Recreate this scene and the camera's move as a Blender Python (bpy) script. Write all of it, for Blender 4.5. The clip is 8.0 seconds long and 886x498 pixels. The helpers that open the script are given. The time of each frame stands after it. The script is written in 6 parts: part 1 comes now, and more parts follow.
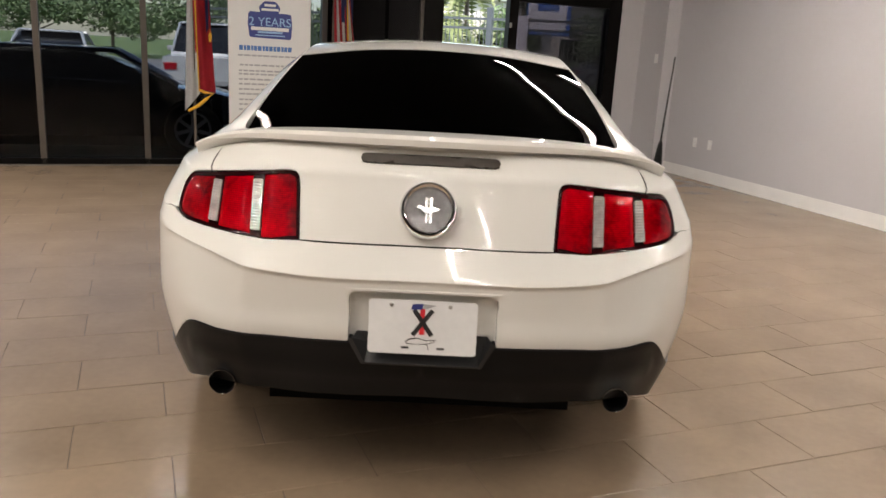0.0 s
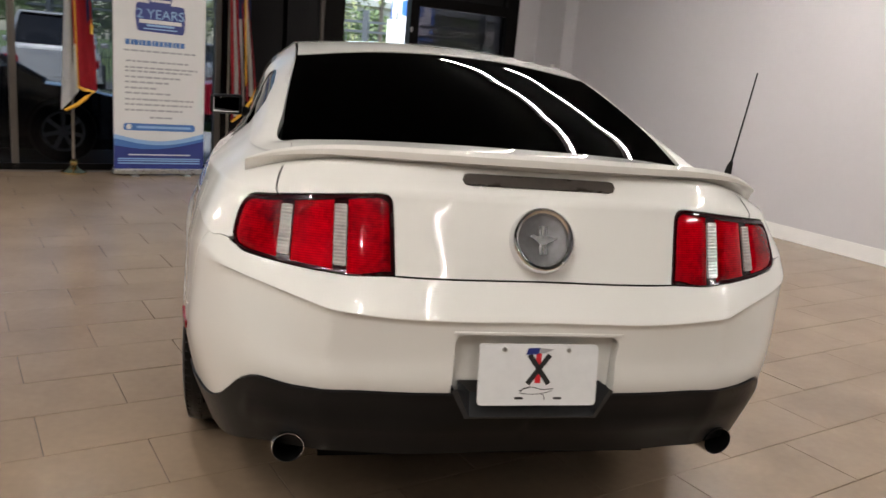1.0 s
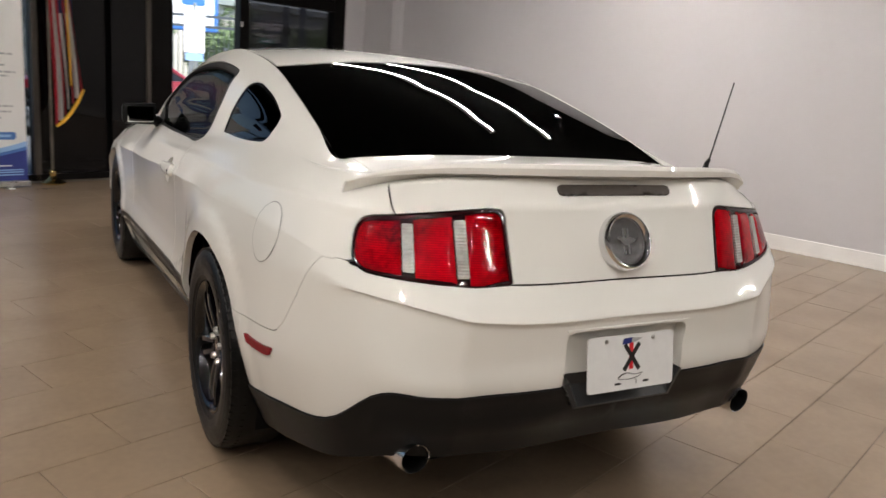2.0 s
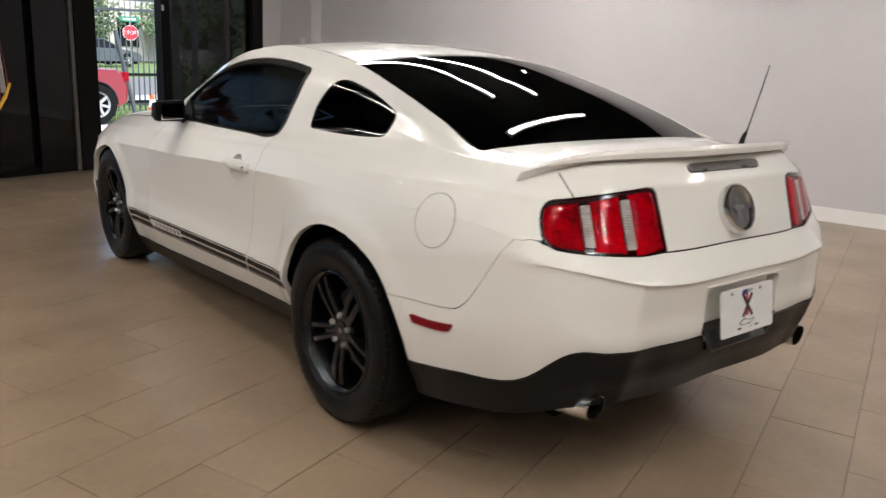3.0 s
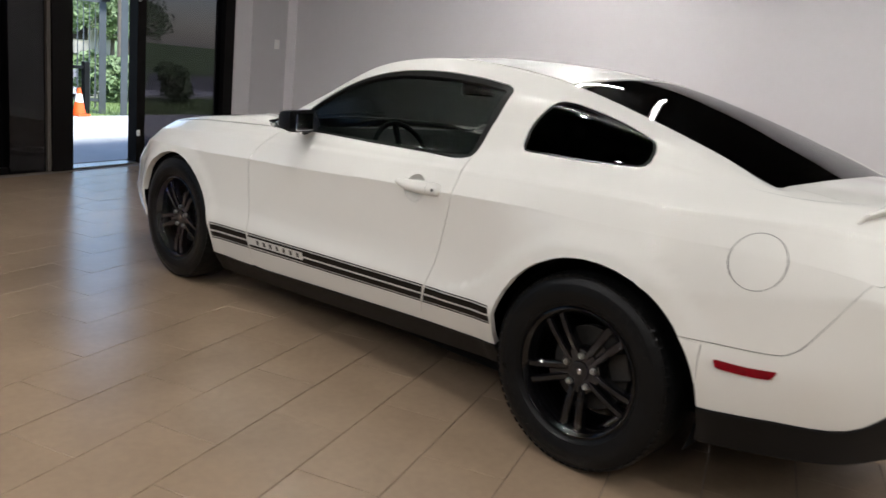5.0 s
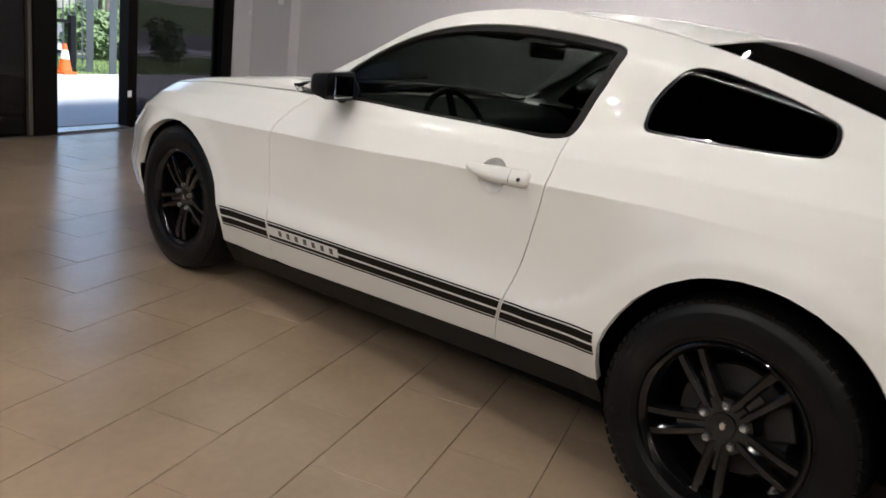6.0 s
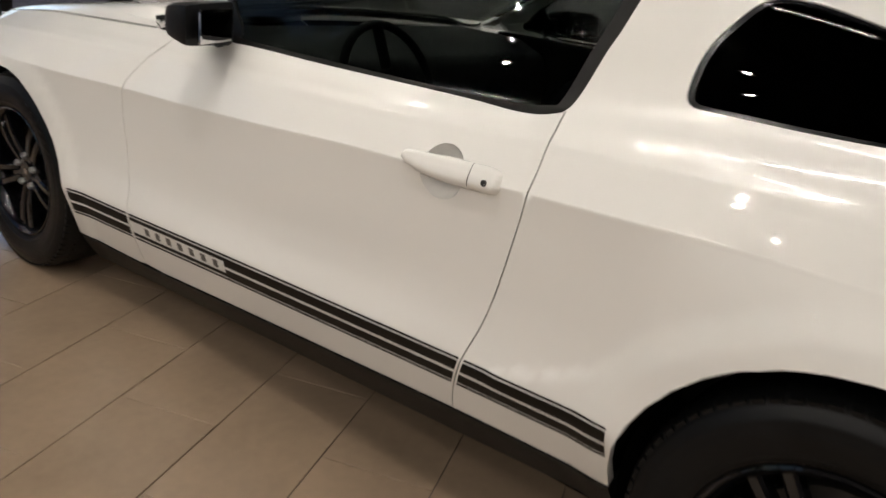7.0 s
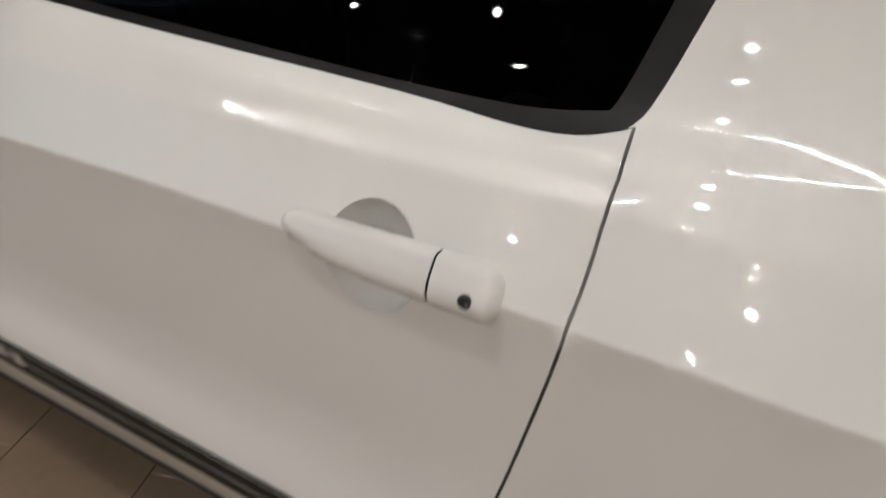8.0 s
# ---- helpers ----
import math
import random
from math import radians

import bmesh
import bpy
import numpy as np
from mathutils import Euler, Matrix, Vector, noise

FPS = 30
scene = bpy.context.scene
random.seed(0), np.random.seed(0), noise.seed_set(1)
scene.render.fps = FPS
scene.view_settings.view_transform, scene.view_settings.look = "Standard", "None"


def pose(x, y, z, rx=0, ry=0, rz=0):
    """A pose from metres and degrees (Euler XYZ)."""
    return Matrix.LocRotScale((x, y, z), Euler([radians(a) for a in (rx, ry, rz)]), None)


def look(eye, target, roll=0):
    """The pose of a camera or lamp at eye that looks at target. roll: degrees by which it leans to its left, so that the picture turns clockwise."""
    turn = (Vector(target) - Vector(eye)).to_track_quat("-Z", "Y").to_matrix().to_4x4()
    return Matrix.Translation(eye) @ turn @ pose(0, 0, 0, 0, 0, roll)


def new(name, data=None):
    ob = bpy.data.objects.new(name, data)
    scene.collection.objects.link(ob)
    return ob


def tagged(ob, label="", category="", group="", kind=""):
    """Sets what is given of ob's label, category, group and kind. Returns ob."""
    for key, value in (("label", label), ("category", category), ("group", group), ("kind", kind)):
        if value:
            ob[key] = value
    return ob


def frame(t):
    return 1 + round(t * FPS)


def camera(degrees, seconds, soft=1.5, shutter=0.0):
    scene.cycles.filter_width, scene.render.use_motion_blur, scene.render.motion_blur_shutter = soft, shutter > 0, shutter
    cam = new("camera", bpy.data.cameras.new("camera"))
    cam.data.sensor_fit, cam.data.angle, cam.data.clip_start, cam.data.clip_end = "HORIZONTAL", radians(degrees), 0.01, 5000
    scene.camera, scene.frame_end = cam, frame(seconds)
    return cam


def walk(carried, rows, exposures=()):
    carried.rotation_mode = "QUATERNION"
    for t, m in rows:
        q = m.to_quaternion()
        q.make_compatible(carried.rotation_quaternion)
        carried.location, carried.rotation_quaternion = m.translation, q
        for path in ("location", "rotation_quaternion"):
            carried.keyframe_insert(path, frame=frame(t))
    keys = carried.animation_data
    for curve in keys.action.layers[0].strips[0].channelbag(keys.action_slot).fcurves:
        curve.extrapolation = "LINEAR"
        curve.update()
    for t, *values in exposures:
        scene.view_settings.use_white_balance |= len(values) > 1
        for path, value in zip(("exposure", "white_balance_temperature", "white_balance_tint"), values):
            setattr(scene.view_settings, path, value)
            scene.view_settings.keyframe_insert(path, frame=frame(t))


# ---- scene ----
cam = camera(59.2, 8.0, shutter=0.4)
PATH = [
    (0, (0.002, -2.054, 1.347), (0.042, -0.114, 0.861), 3.2),
    (0.5, (-0.244, -1.832, 1.346), (-0.083, 0.105, 0.878), 4.0),
    (1, (-0.649, -1.683, 1.306), (-0.221, 0.219, 0.857), 5.2),
    (1.2, (-0.799, -1.665, 1.317), (-0.274, 0.214, 0.877), 5.1),
    (2.3, (-1.747, -1.445, 1.322), (-0.65, 0.169, 0.883), 3.8),
    (2.5, (-1.945, -1.419, 1.365), (-0.772, 0.136, 0.913), 3.1),
    (3, (-2.304, -1.253, 1.355), (-1.086, 0.259, 0.873), 2.7),
    (3.5, (-2.593, -1.061, 1.351), (-1.29, 0.379, 0.873), 2.3),
    (4, (-2.898, -0.807, 1.365), (-1.474, 0.52, 0.909), 1.9),
    (4.5, (-3.066, -0.492, 1.342), (-1.589, 0.783, 0.903), 3.4),
    (5, (-3.115, -0.218, 1.304), (-1.662, 1.085, 0.864), 6.0),
    (5.2, (-3.112, -0.106, 1.308), (-1.67, 1.203, 0.855), 6.1),
    (6.3, (-2.637, 0.655, 1.225), (-1.157, 1.87, 0.645), 7.4),
    (6.5, (-2.516, 0.757, 1.276), (-1.016, 1.914, 0.636), 6.6),
    (7, (-2.108, 1.045, 1.259), (-0.602, 2.148, 0.542), 7.0),
    (7.5, (-1.745, 1.351, 1.236), (-0.267, 2.381, 0.383), 8.0),
    (8, (-1.421, 1.572, 1.223), (0.14, 2.481, 0.199), 4.3),
]
walk(cam, [(t, look(eye, target, roll)) for t, eye, target, roll in PATH], exposures=[(0, 1.6, 6900, 12), (0.5, 1.54, 6750, 11), (1, 1.47, 6550, 11), (2.5, 1.43, 6550, 10), (3.5, 1.43, 6350, 10), (4.5, 1.43, 6200, 9), (5.2, 1.45, 6200, 9), (6.5, 1.45, 6500, 10), (7, 1.43, 6650, 10), (7.5, 1.35, 6500, 11), (8, 1.0, 6350, 11)])

# ---- world and light ----
ROOM = pose(0, 0, 0, 0, 0, 20.5)      # the showroom stands askew to the car
world = bpy.data.worlds.new("world")
scene.world = world
world.use_nodes = True
nt = world.node_tree
sky = nt.nodes.new("ShaderNodeTexSky")
sky.sky_type = "NISHITA"
sky.sun_disc = False
sky.sun_elevation = radians(60)
sky.sun_rotation = radians(180)
nt.nodes["Background"].inputs[1].default_value = 0.15
nt.links.new(sky.outputs[0], nt.nodes["Background"].inputs[0])
sun = new("sun", bpy.data.lights.new("sun", "SUN"))
sun.data.energy, sun.data.angle, sun.data.color = 4.4, radians(12), (1.0, 0.96, 0.9)
sun.matrix_world = ROOM @ look((0, 0, 0), (.8, 2.2, -4.0))
# ---- materials ----
def mat(name, color, rough=0.5, metal=0.0, coat=0.0, vary=0.0, scale=6.0, bump=0.0, bump_scale=120.0, spec=0.5, rvary=0.0, per_object=0.0):
    """A Principled material whose colour drifts at two scales, with fine relief and uneven gloss."""
    m = bpy.data.materials.new(name)
    m.use_nodes = True
    t = m.node_tree
    b = t.nodes["Principled BSDF"]
    b.inputs["Base Color"].default_value = (*color, 1)
    b.inputs["Roughness"].default_value = rough
    b.inputs["Metallic"].default_value = metal
    b.inputs["Coat Weight"].default_value = coat
    b.inputs["Coat Roughness"].default_value = 0.03
    b.inputs["Specular IOR Level"].default_value = spec
    geo = t.nodes.new("ShaderNodeNewGeometry")
    if vary or rvary or per_object:
        big, fine = t.nodes.new("ShaderNodeTexNoise"), t.nodes.new("ShaderNodeTexNoise")
        big.inputs["Scale"].default_value, fine.inputs["Scale"].default_value = scale, scale * 14
        big.inputs["Detail"].default_value = fine.inputs["Detail"].default_value = 4
        both = t.nodes.new("ShaderNodeMath")
        both.operation = "MULTIPLY_ADD"
        both.inputs[1].default_value = 0.35
        for n in (big, fine):
            t.links.new(geo.outputs["Position"], n.inputs["Vector"])
        t.links.new(fine.outputs["Fac"], both.inputs[0])
        t.links.new(big.outputs["Fac"], both.inputs[2])
        last = both.outputs[0]
        if per_object:
            info, add = t.nodes.new("ShaderNodeObjectInfo"), t.nodes.new("ShaderNodeMath")
            add.operation = "MULTIPLY_ADD"
            add.inputs[1].default_value = per_object
            t.links.new(info.outputs["Random"], add.inputs[0])
            t.links.new(last, add.inputs[2])
            last = add.outputs[0]
        ramp = t.nodes.new("ShaderNodeMapRange")
        ramp.inputs["From Min"].default_value, ramp.inputs["From Max"].default_value = 0.35, 1.0 + per_object
        ramp.inputs["To Min"].default_value, ramp.inputs["To Max"].default_value = 1 - vary, 1 + vary
        t.links.new(last, ramp.inputs["Value"])
        if vary:
            mul = t.nodes.new("ShaderNodeVectorMath")
            mul.operation = "SCALE"
            mul.inputs[0].default_value = color
            t.links.new(ramp.outputs[0], mul.inputs["Scale"])
            t.links.new(mul.outputs[0], b.inputs["Base Color"])
        if rvary:
            rr = t.nodes.new("ShaderNodeMapRange")
            rr.inputs["From Min"].default_value, rr.inputs["From Max"].default_value = 0.35, 1.0
            rr.inputs["To Min"].default_value, rr.inputs["To Max"].default_value = rough - rvary, rough + rvary
            t.links.new(both.outputs[0], rr.inputs["Value"])
            t.links.new(rr.outputs[0], b.inputs["Roughness"])
    if bump:
        n, k = t.nodes.new("ShaderNodeTexNoise"), t.nodes.new("ShaderNodeBump")
        n.inputs["Scale"].default_value = bump_scale
        n.inputs["Detail"].default_value = 3
        k.inputs["Strength"].default_value = bump
        k.inputs["Distance"].default_value = 0.004
        t.links.new(geo.outputs["Position"], n.inputs["Vector"])
        t.links.new(n.outputs["Fac"], k.inputs["Height"])
        t.links.new(k.outputs[0], b.inputs["Normal"])
    return m


def glass(name, tint, gloss=1.0):
    """Tinted sheet glass: what passes is tinted, what is mirrored follows Fresnel."""
    m = bpy.data.materials.new(name)
    m.use_nodes = True
    t = m.node_tree
    t.nodes.remove(t.nodes["Principled BSDF"])
    out = t.nodes["Material Output"]
    tr, gl, mix, edge, steep, fr = (t.nodes.new(k) for k in ("ShaderNodeBsdfTransparent", "ShaderNodeBsdfGlossy", "ShaderNodeMixShader", "ShaderNodeLayerWeight", "ShaderNodeMath", "ShaderNodeMath"))
    tr.inputs["Color"].default_value = (*tint, 1)
    gl.inputs["Roughness"].default_value = 0.0
    gl.inputs["Color"].default_value = (gloss, gloss, gloss, 1)
    edge.inputs["Blend"].default_value = 0.5
    steep.operation, fr.operation = "POWER", "MULTIPLY_ADD"
    steep.inputs[1].default_value, fr.inputs[1].default_value, fr.inputs[2].default_value = 5.0, 0.9, 0.04
    t.links.new(edge.outputs["Facing"], steep.inputs[0])
    t.links.new(steep.outputs[0], fr.inputs[0])
    t.links.new(fr.outputs[0], mix.inputs[0])
    t.links.new(tr.outputs[0], mix.inputs[1])
    t.links.new(gl.outputs[0], mix.inputs[2])
    t.links.new(mix.outputs[0], out.inputs["Surface"])
    return m


def lit(name, color, strength):
    m = bpy.data.materials.new(name)
    m.use_nodes = True
    b = m.node_tree.nodes["Principled BSDF"]
    b.inputs["Base Color"].default_value = (0.8, 0.8, 0.8, 1)
    b.inputs["Emission Color"].default_value = (*color, 1)
    b.inputs["Emission Strength"].default_value = strength
    return m


PAINT = mat("white_paint", (0.77, 0.757, 0.722), 0.32, coat=1.0, vary=0.012, scale=2.0, spec=0.14)
PAINT.node_tree.nodes["Principled BSDF"].inputs["Coat Roughness"].default_value = 0.02
BLACK = mat("black_plastic", (0.0042, 0.0044, 0.005), 0.36, spec=0.2, vary=0.25, scale=9, bump=0.10, bump_scale=900)
# paler copy of the black plastic; the light on the notch is in its colour
SATIN = mat("lit_black_plastic", (0.022, 0.023, 0.025), 0.36, spec=0.4, vary=0.15, scale=20)
DARK = mat("underside_black", (0.005, 0.005, 0.005), 0.8, spec=0.05, vary=0.3, scale=5)
TRIM = mat("black_gloss_trim", (0.005, 0.005, 0.0055), 0.2, coat=0.1, spec=0.3, vary=0.1)
RUBBER = mat("tyre_rubber", (0.0042, 0.0043, 0.0045), 0.33, spec=0.17, vary=0.3, scale=12, bump=0.15, bump_scale=500, rvary=0.08)
SEAL = mat("rubber_seal", (0.006, 0.0055, 0.005), 0.45, spec=0.18, vary=0.2, scale=30)
WHEEL = mat("black_wheel_paint", (0.0025, 0.0025, 0.003), 0.05, spec=0.5, coat=0.0, vary=0.2, scale=20)
MIRROR = mat("mirror_silver", (0.55, 0.55, 0.56), 0.03, metal=1.0)
CHROME = mat("chrome", (0.72, 0.72, 0.73), 0.08, metal=1.0, rvary=0.03, scale=30)
STEEL = mat("brushed_steel", (0.45, 0.44, 0.42), 0.32, metal=1.0, rvary=0.1, scale=40, vary=0.15)
RUST = mat("brake_disc_iron", (0.03, 0.027, 0.025), 0.55, metal=0.3, vary=0.4, scale=30)
# the strong drift of red stands for glowing and dim zones in the lens
RED = mat("red_lamp_lens", (0.36, 0.0, 0.004), 0.06, spec=0.25, coat=0.2, vary=1.3, scale=5.5)
t = RED.node_tree                      # light and shade of moulded squares behind the lens, put into the red
base = t.nodes["Principled BSDF"].inputs["Base Color"]
tone = base.links[0].from_socket
for axis in "ZX":
    wave, band, shade = (t.nodes.new(k) for k in ("ShaderNodeTexWave", "ShaderNodeMapRange", "ShaderNodeVectorMath"))
    wave.bands_direction = axis
    wave.inputs["Scale"].default_value, wave.inputs["Distortion"].default_value = 55.0, 0.4
    band.inputs["To Min"].default_value, band.inputs["To Max"].default_value = 0.72, 1.12
    shade.operation = "SCALE"
    t.links.new(t.nodes["Geometry"].outputs["Position"], wave.inputs["Vector"])
    t.links.new(wave.outputs["Fac"], band.inputs["Value"])
    t.links.new(tone, shade.inputs[0])
    t.links.new(band.outputs[0], shade.inputs["Scale"])
    tone = shade.outputs[0]
t.links.new(tone, base)
BEZEL = mat("dark_red_lamp_bezel", (0.018, 0.001, 0.002), 0.12, coat=0.6, spec=0.4, vary=0.2)
DEEPRED = mat("red_reflector", (0.20, 0.002, 0.008), 0.15, spec=0.2, vary=0.3, scale=50, bump=0.1, bump_scale=400)
CLEAR = mat("clear_lamp_lens", (0.40, 0.36, 0.35), 0.16, coat=1.0, vary=0.35, scale=40)
t = CLEAR.node_tree                    # level ribs
wave, ribs = t.nodes.new("ShaderNodeTexWave"), t.nodes.new("ShaderNodeBump")
wave.bands_direction = "Z"
wave.inputs["Scale"].default_value = 40.0
ribs.inputs["Strength"].default_value, ribs.inputs["Distance"].default_value = 0.4, 0.004
t.links.new(t.nodes["Geometry"].outputs["Position"], wave.inputs["Vector"])
t.links.new(wave.outputs["Fac"], ribs.inputs["Height"])
t.links.new(ribs.outputs[0], t.nodes["Principled BSDF"].inputs["Normal"])
DECAL = mat("dark_brown_vinyl", (0.009, 0.007, 0.0055), 0.4, spec=0.15, vary=0.1)
DECALGREY = mat("grey_vinyl", (0.09, 0.082, 0.075), 0.4, vary=0.1)
CABIN = mat("charcoal_cabin_trim", (0.008, 0.0085, 0.0095), 0.55, spec=0.12, vary=0.3, scale=20, bump=0.2, bump_scale=400)
SEATMAT = mat("dark_seat_cloth", (0.008, 0.0085, 0.010), 0.75, spec=0.08, vary=0.3, scale=30, bump=0.4, bump_scale=500)
SIDEGLASS = glass("tinted_side_glass", (0.52, 0.545, 0.53), 0.35)
DARKGLASS = glass("limo_tint_glass", (0.06, 0.062, 0.065), 0.7)
PLATEW = mat("plate_white", (0.74, 0.74, 0.74), 0.3, vary=0.04, scale=40)
INK = mat("black_print", (0.02, 0.02, 0.02), 0.4)
REDP = mat("red_print", (0.62, 0.02, 0.03), 0.4)
BLUEP = mat("blue_print", (0.02, 0.03, 0.17), 0.4)
GREYP = mat("grey_print", (0.36, 0.36, 0.37), 0.5)

TILE = mat("beige_porcelain_tile", (0.255, 0.185, 0.126), 0.25, spec=0.65, vary=0.2, scale=2.2, bump=0.05, bump_scale=60, per_object=0.12)
GROUT = mat("dark_grout", (0.115, 0.09, 0.07), 0.8, vary=0.3, scale=30)
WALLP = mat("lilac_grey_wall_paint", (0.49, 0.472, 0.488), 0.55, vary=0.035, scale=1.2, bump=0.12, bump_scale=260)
# for the unseen walls; the grey is set by the bounce light wanted from it
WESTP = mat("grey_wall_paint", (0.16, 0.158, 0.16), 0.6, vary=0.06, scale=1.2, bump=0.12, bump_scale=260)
WHITEP = mat("white_trim_paint", (0.72, 0.70, 0.68), 0.35, vary=0.05, scale=5)
CEIL = mat("dark_ceiling", (0.008, 0.0078, 0.008), 0.85, spec=0.1, vary=0.15, scale=2, bump=0.2, bump_scale=150)
BRONZE = mat("dark_bronze_aluminium", (0.0035, 0.0029, 0.0027), 0.4, spec=0.08, vary=0.2, scale=8)
PANEL = mat("black_glass_panel", (0.003, 0.0027, 0.003), 0.04, spec=0.2)
POSTMAT = mat("brown_aluminium", (0.075, 0.062, 0.052), 0.45, metal=0.2, vary=0.15, scale=6)
SHOPGLASS = glass("tinted_shop_glass", (0.46, 0.475, 0.49), 0.35)
DOORGLASS = glass("light_tinted_glass", (0.21, 0.20, 0.215), 0.6)
LAMP = lit("led_strip", (1.0, 0.95, 0.895), 110.0)
SPOT = lit("downlight", (1.0, 0.94, 0.87), 800.0)
BRASS = mat("brass", (0.62, 0.44, 0.16), 0.2, metal=1.0, rvary=0.08, scale=30)
CONCRETE = mat("driveway_concrete", (0.33, 0.335, 0.335), 0.85, vary=0.14, scale=0.8, bump=0.3, bump_scale=60)
GRASS = mat("grass_green", (0.085, 0.13, 0.035), 0.8, vary=0.4, scale=3)
ASPHALT = mat("asphalt", (0.10, 0.10, 0.105), 0.85, vary=0.2, scale=2, bump=0.3)
FENCEM = mat("grey_fence_paint", (0.055, 0.066, 0.074), 0.45, vary=0.15, scale=5)
LEAF = mat("leaf_green", (0.11, 0.165, 0.07), 0.6, vary=0.5, scale=2.5)
PALM = mat("palm_green", (0.10, 0.125, 0.04), 0.6, vary=0.45, scale=3)
BARK = mat("bark", (0.12, 0.10, 0.08), 0.9, vary=0.4, scale=8, bump=0.6, bump_scale=40)
CONE = mat("orange_cone", (0.80, 0.10, 0.015), 0.5, vary=0.1)
CARRED = mat("red_car_paint", (0.17, 0.003, 0.012), 0.3, spec=0.3, coat=0.8, vary=0.06)
CARBLACK = mat("black_car_paint", (0.006, 0.006, 0.008), 0.2, coat=1.0)
CARSILVER = mat("silver_car_paint", (0.42, 0.43, 0.44), 0.3, metal=0.4, coat=0.8, vary=0.05)
FACADE = mat("pale_stucco", (0.45, 0.43, 0.40), 0.8, vary=0.08, scale=0.6)
SIGNBLUE = mat("blue_sign", (0.03, 0.13, 0.42), 0.4)
SIGNWHITE = mat("white_sign", (0.72, 0.74, 0.76), 0.4, vary=0.03)
SIGNRED = mat("red_sign", (0.55, 0.02, 0.03), 0.4)
SIGNGREEN = mat("green_sign", (0.01, 0.22, 0.11), 0.4)
BADGEM = mat("badge_metal", (0.15, 0.147, 0.15), 0.3, metal=0.45, spec=0.6, vary=0.25, scale=60)
BADGEF = mat("bright_badge_metal", (0.66, 0.66, 0.67), 0.25, metal=0.9, vary=0.2, scale=200)
# pale metal in place of glass, to give windscreens a bright sky reflection
SKYGLASS = mat("sky_mirror_sheet", (0.5, 0.52, 0.55), 0.1, metal=1.0)
ORANGE = mat("gold_fringe", (0.72, 0.38, 0.03), 0.7, vary=0.3, scale=60)
FLAGRED = mat("flag_red_cloth", (0.42, 0.012, 0.025), 0.75, vary=0.12, scale=20, bump=0.3, bump_scale=600)
FLAGWHITE = mat("flag_white_cloth", (0.62, 0.61, 0.60), 0.75, vary=0.06, scale=20, bump=0.3, bump_scale=600)
FLAGBLUE = mat("flag_blue_cloth", (0.012, 0.018, 0.09), 0.75, vary=0.12, scale=20, bump=0.3, bump_scale=600)
BANNERW = mat("white_banner_vinyl", (0.68, 0.67, 0.66), 0.4, vary=0.03, scale=4)
BANNERB = mat("banner_dark_blue", (0.022, 0.035, 0.19), 0.4, vary=0.1, scale=5)
BANNERM = mat("banner_mid_blue", (0.06, 0.16, 0.42), 0.4, vary=0.1, scale=5)
BANNERL = mat("banner_pale_blue", (0.25, 0.42, 0.68), 0.4, vary=0.05, scale=5)
# ---- building helpers ----
from mathutils.geometry import delaunay_2d_cdt


def link(name, me, material, parent=None, label=""):
    me.materials.append(material)
    ob = new(name, me)
    if parent:
        ob.parent = parent
    if label:
        tagged(ob, label)
    return ob


def part(name, bm, material, parent=None, label="", smooth=False, bevel=0.0):
    """One bmesh as one mesh object, under a thing or a part."""
    if bevel:
        bmesh.ops.bevel(bm, geom=[e for e in bm.edges if len(e.link_faces) == 2 and e.calc_face_angle(0) > 0.6], offset=bevel, segments=2, affect="EDGES", profile=0.6)
    me = bpy.data.meshes.new(name)
    bm.to_mesh(me)
    bm.free()
    if smooth:
        me.shade_smooth()
        me.set_sharp_from_angle(angle=radians(smooth if smooth > 1 else 40))
    return link(name, me, material, parent, label)


def thing(name, label, category, m=Matrix(), group="", kind=""):
    ob = new(name)
    ob.empty_display_size = 0.1
    ob.matrix_world = m
    return tagged(ob, label, category, group, kind)


def box(bm, lo, hi, m=None):
    made = bmesh.ops.create_cube(bm, size=1)["verts"]
    for v in made:
        v.co = Vector([(a + b) / 2 + c * (b - a) for a, b, c in zip(lo, hi, v.co)])
        if m:
            v.co = m @ v.co
    return made


def boxed(lo, hi, m=None):
    bm = bmesh.new()
    box(bm, lo, hi, m)
    return bm


def rod(bm, a, b, r0, r1=None, n=10):
    a, b = Vector(a), Vector(b)
    turn = (b - a).to_track_quat("Z", "Y").to_matrix().to_4x4()
    made = bmesh.ops.create_cone(bm, cap_ends=True, segments=n, radius1=r0, radius2=r0 if r1 is None else r1, depth=(b - a).length)["verts"]
    bmesh.ops.transform(bm, matrix=Matrix.Translation((a + b) / 2) @ turn, verts=made)
    return made


def rodded(a, b, r0, r1=None, n=10):
    bm = bmesh.new()
    rod(bm, a, b, r0, r1, n)
    return bm


def tube(points, r, n=8):
    """A round tube along a line of points."""
    bm = bmesh.new()
    pts = [Vector(p) for p in points]
    rings = []
    for i, p in enumerate(pts):
        d = (pts[min(i + 1, len(pts) - 1)] - pts[max(i - 1, 0)]).normalized()
        q = d.to_track_quat("Z", "Y")
        rr = r[i] if isinstance(r, (list, tuple)) else r
        rings.append([bm.verts.new(p + q @ Vector((rr * math.cos(a), rr * math.sin(a), 0))) for a in [2 * math.pi * k / n for k in range(n)]])
    for a, b in zip(rings, rings[1:]):
        for k in range(n):
            bm.faces.new((a[k], a[(k + 1) % n], b[(k + 1) % n], b[k]))
    bm.faces.new(rings[0][::-1])
    bm.faces.new(rings[-1])
    return bm


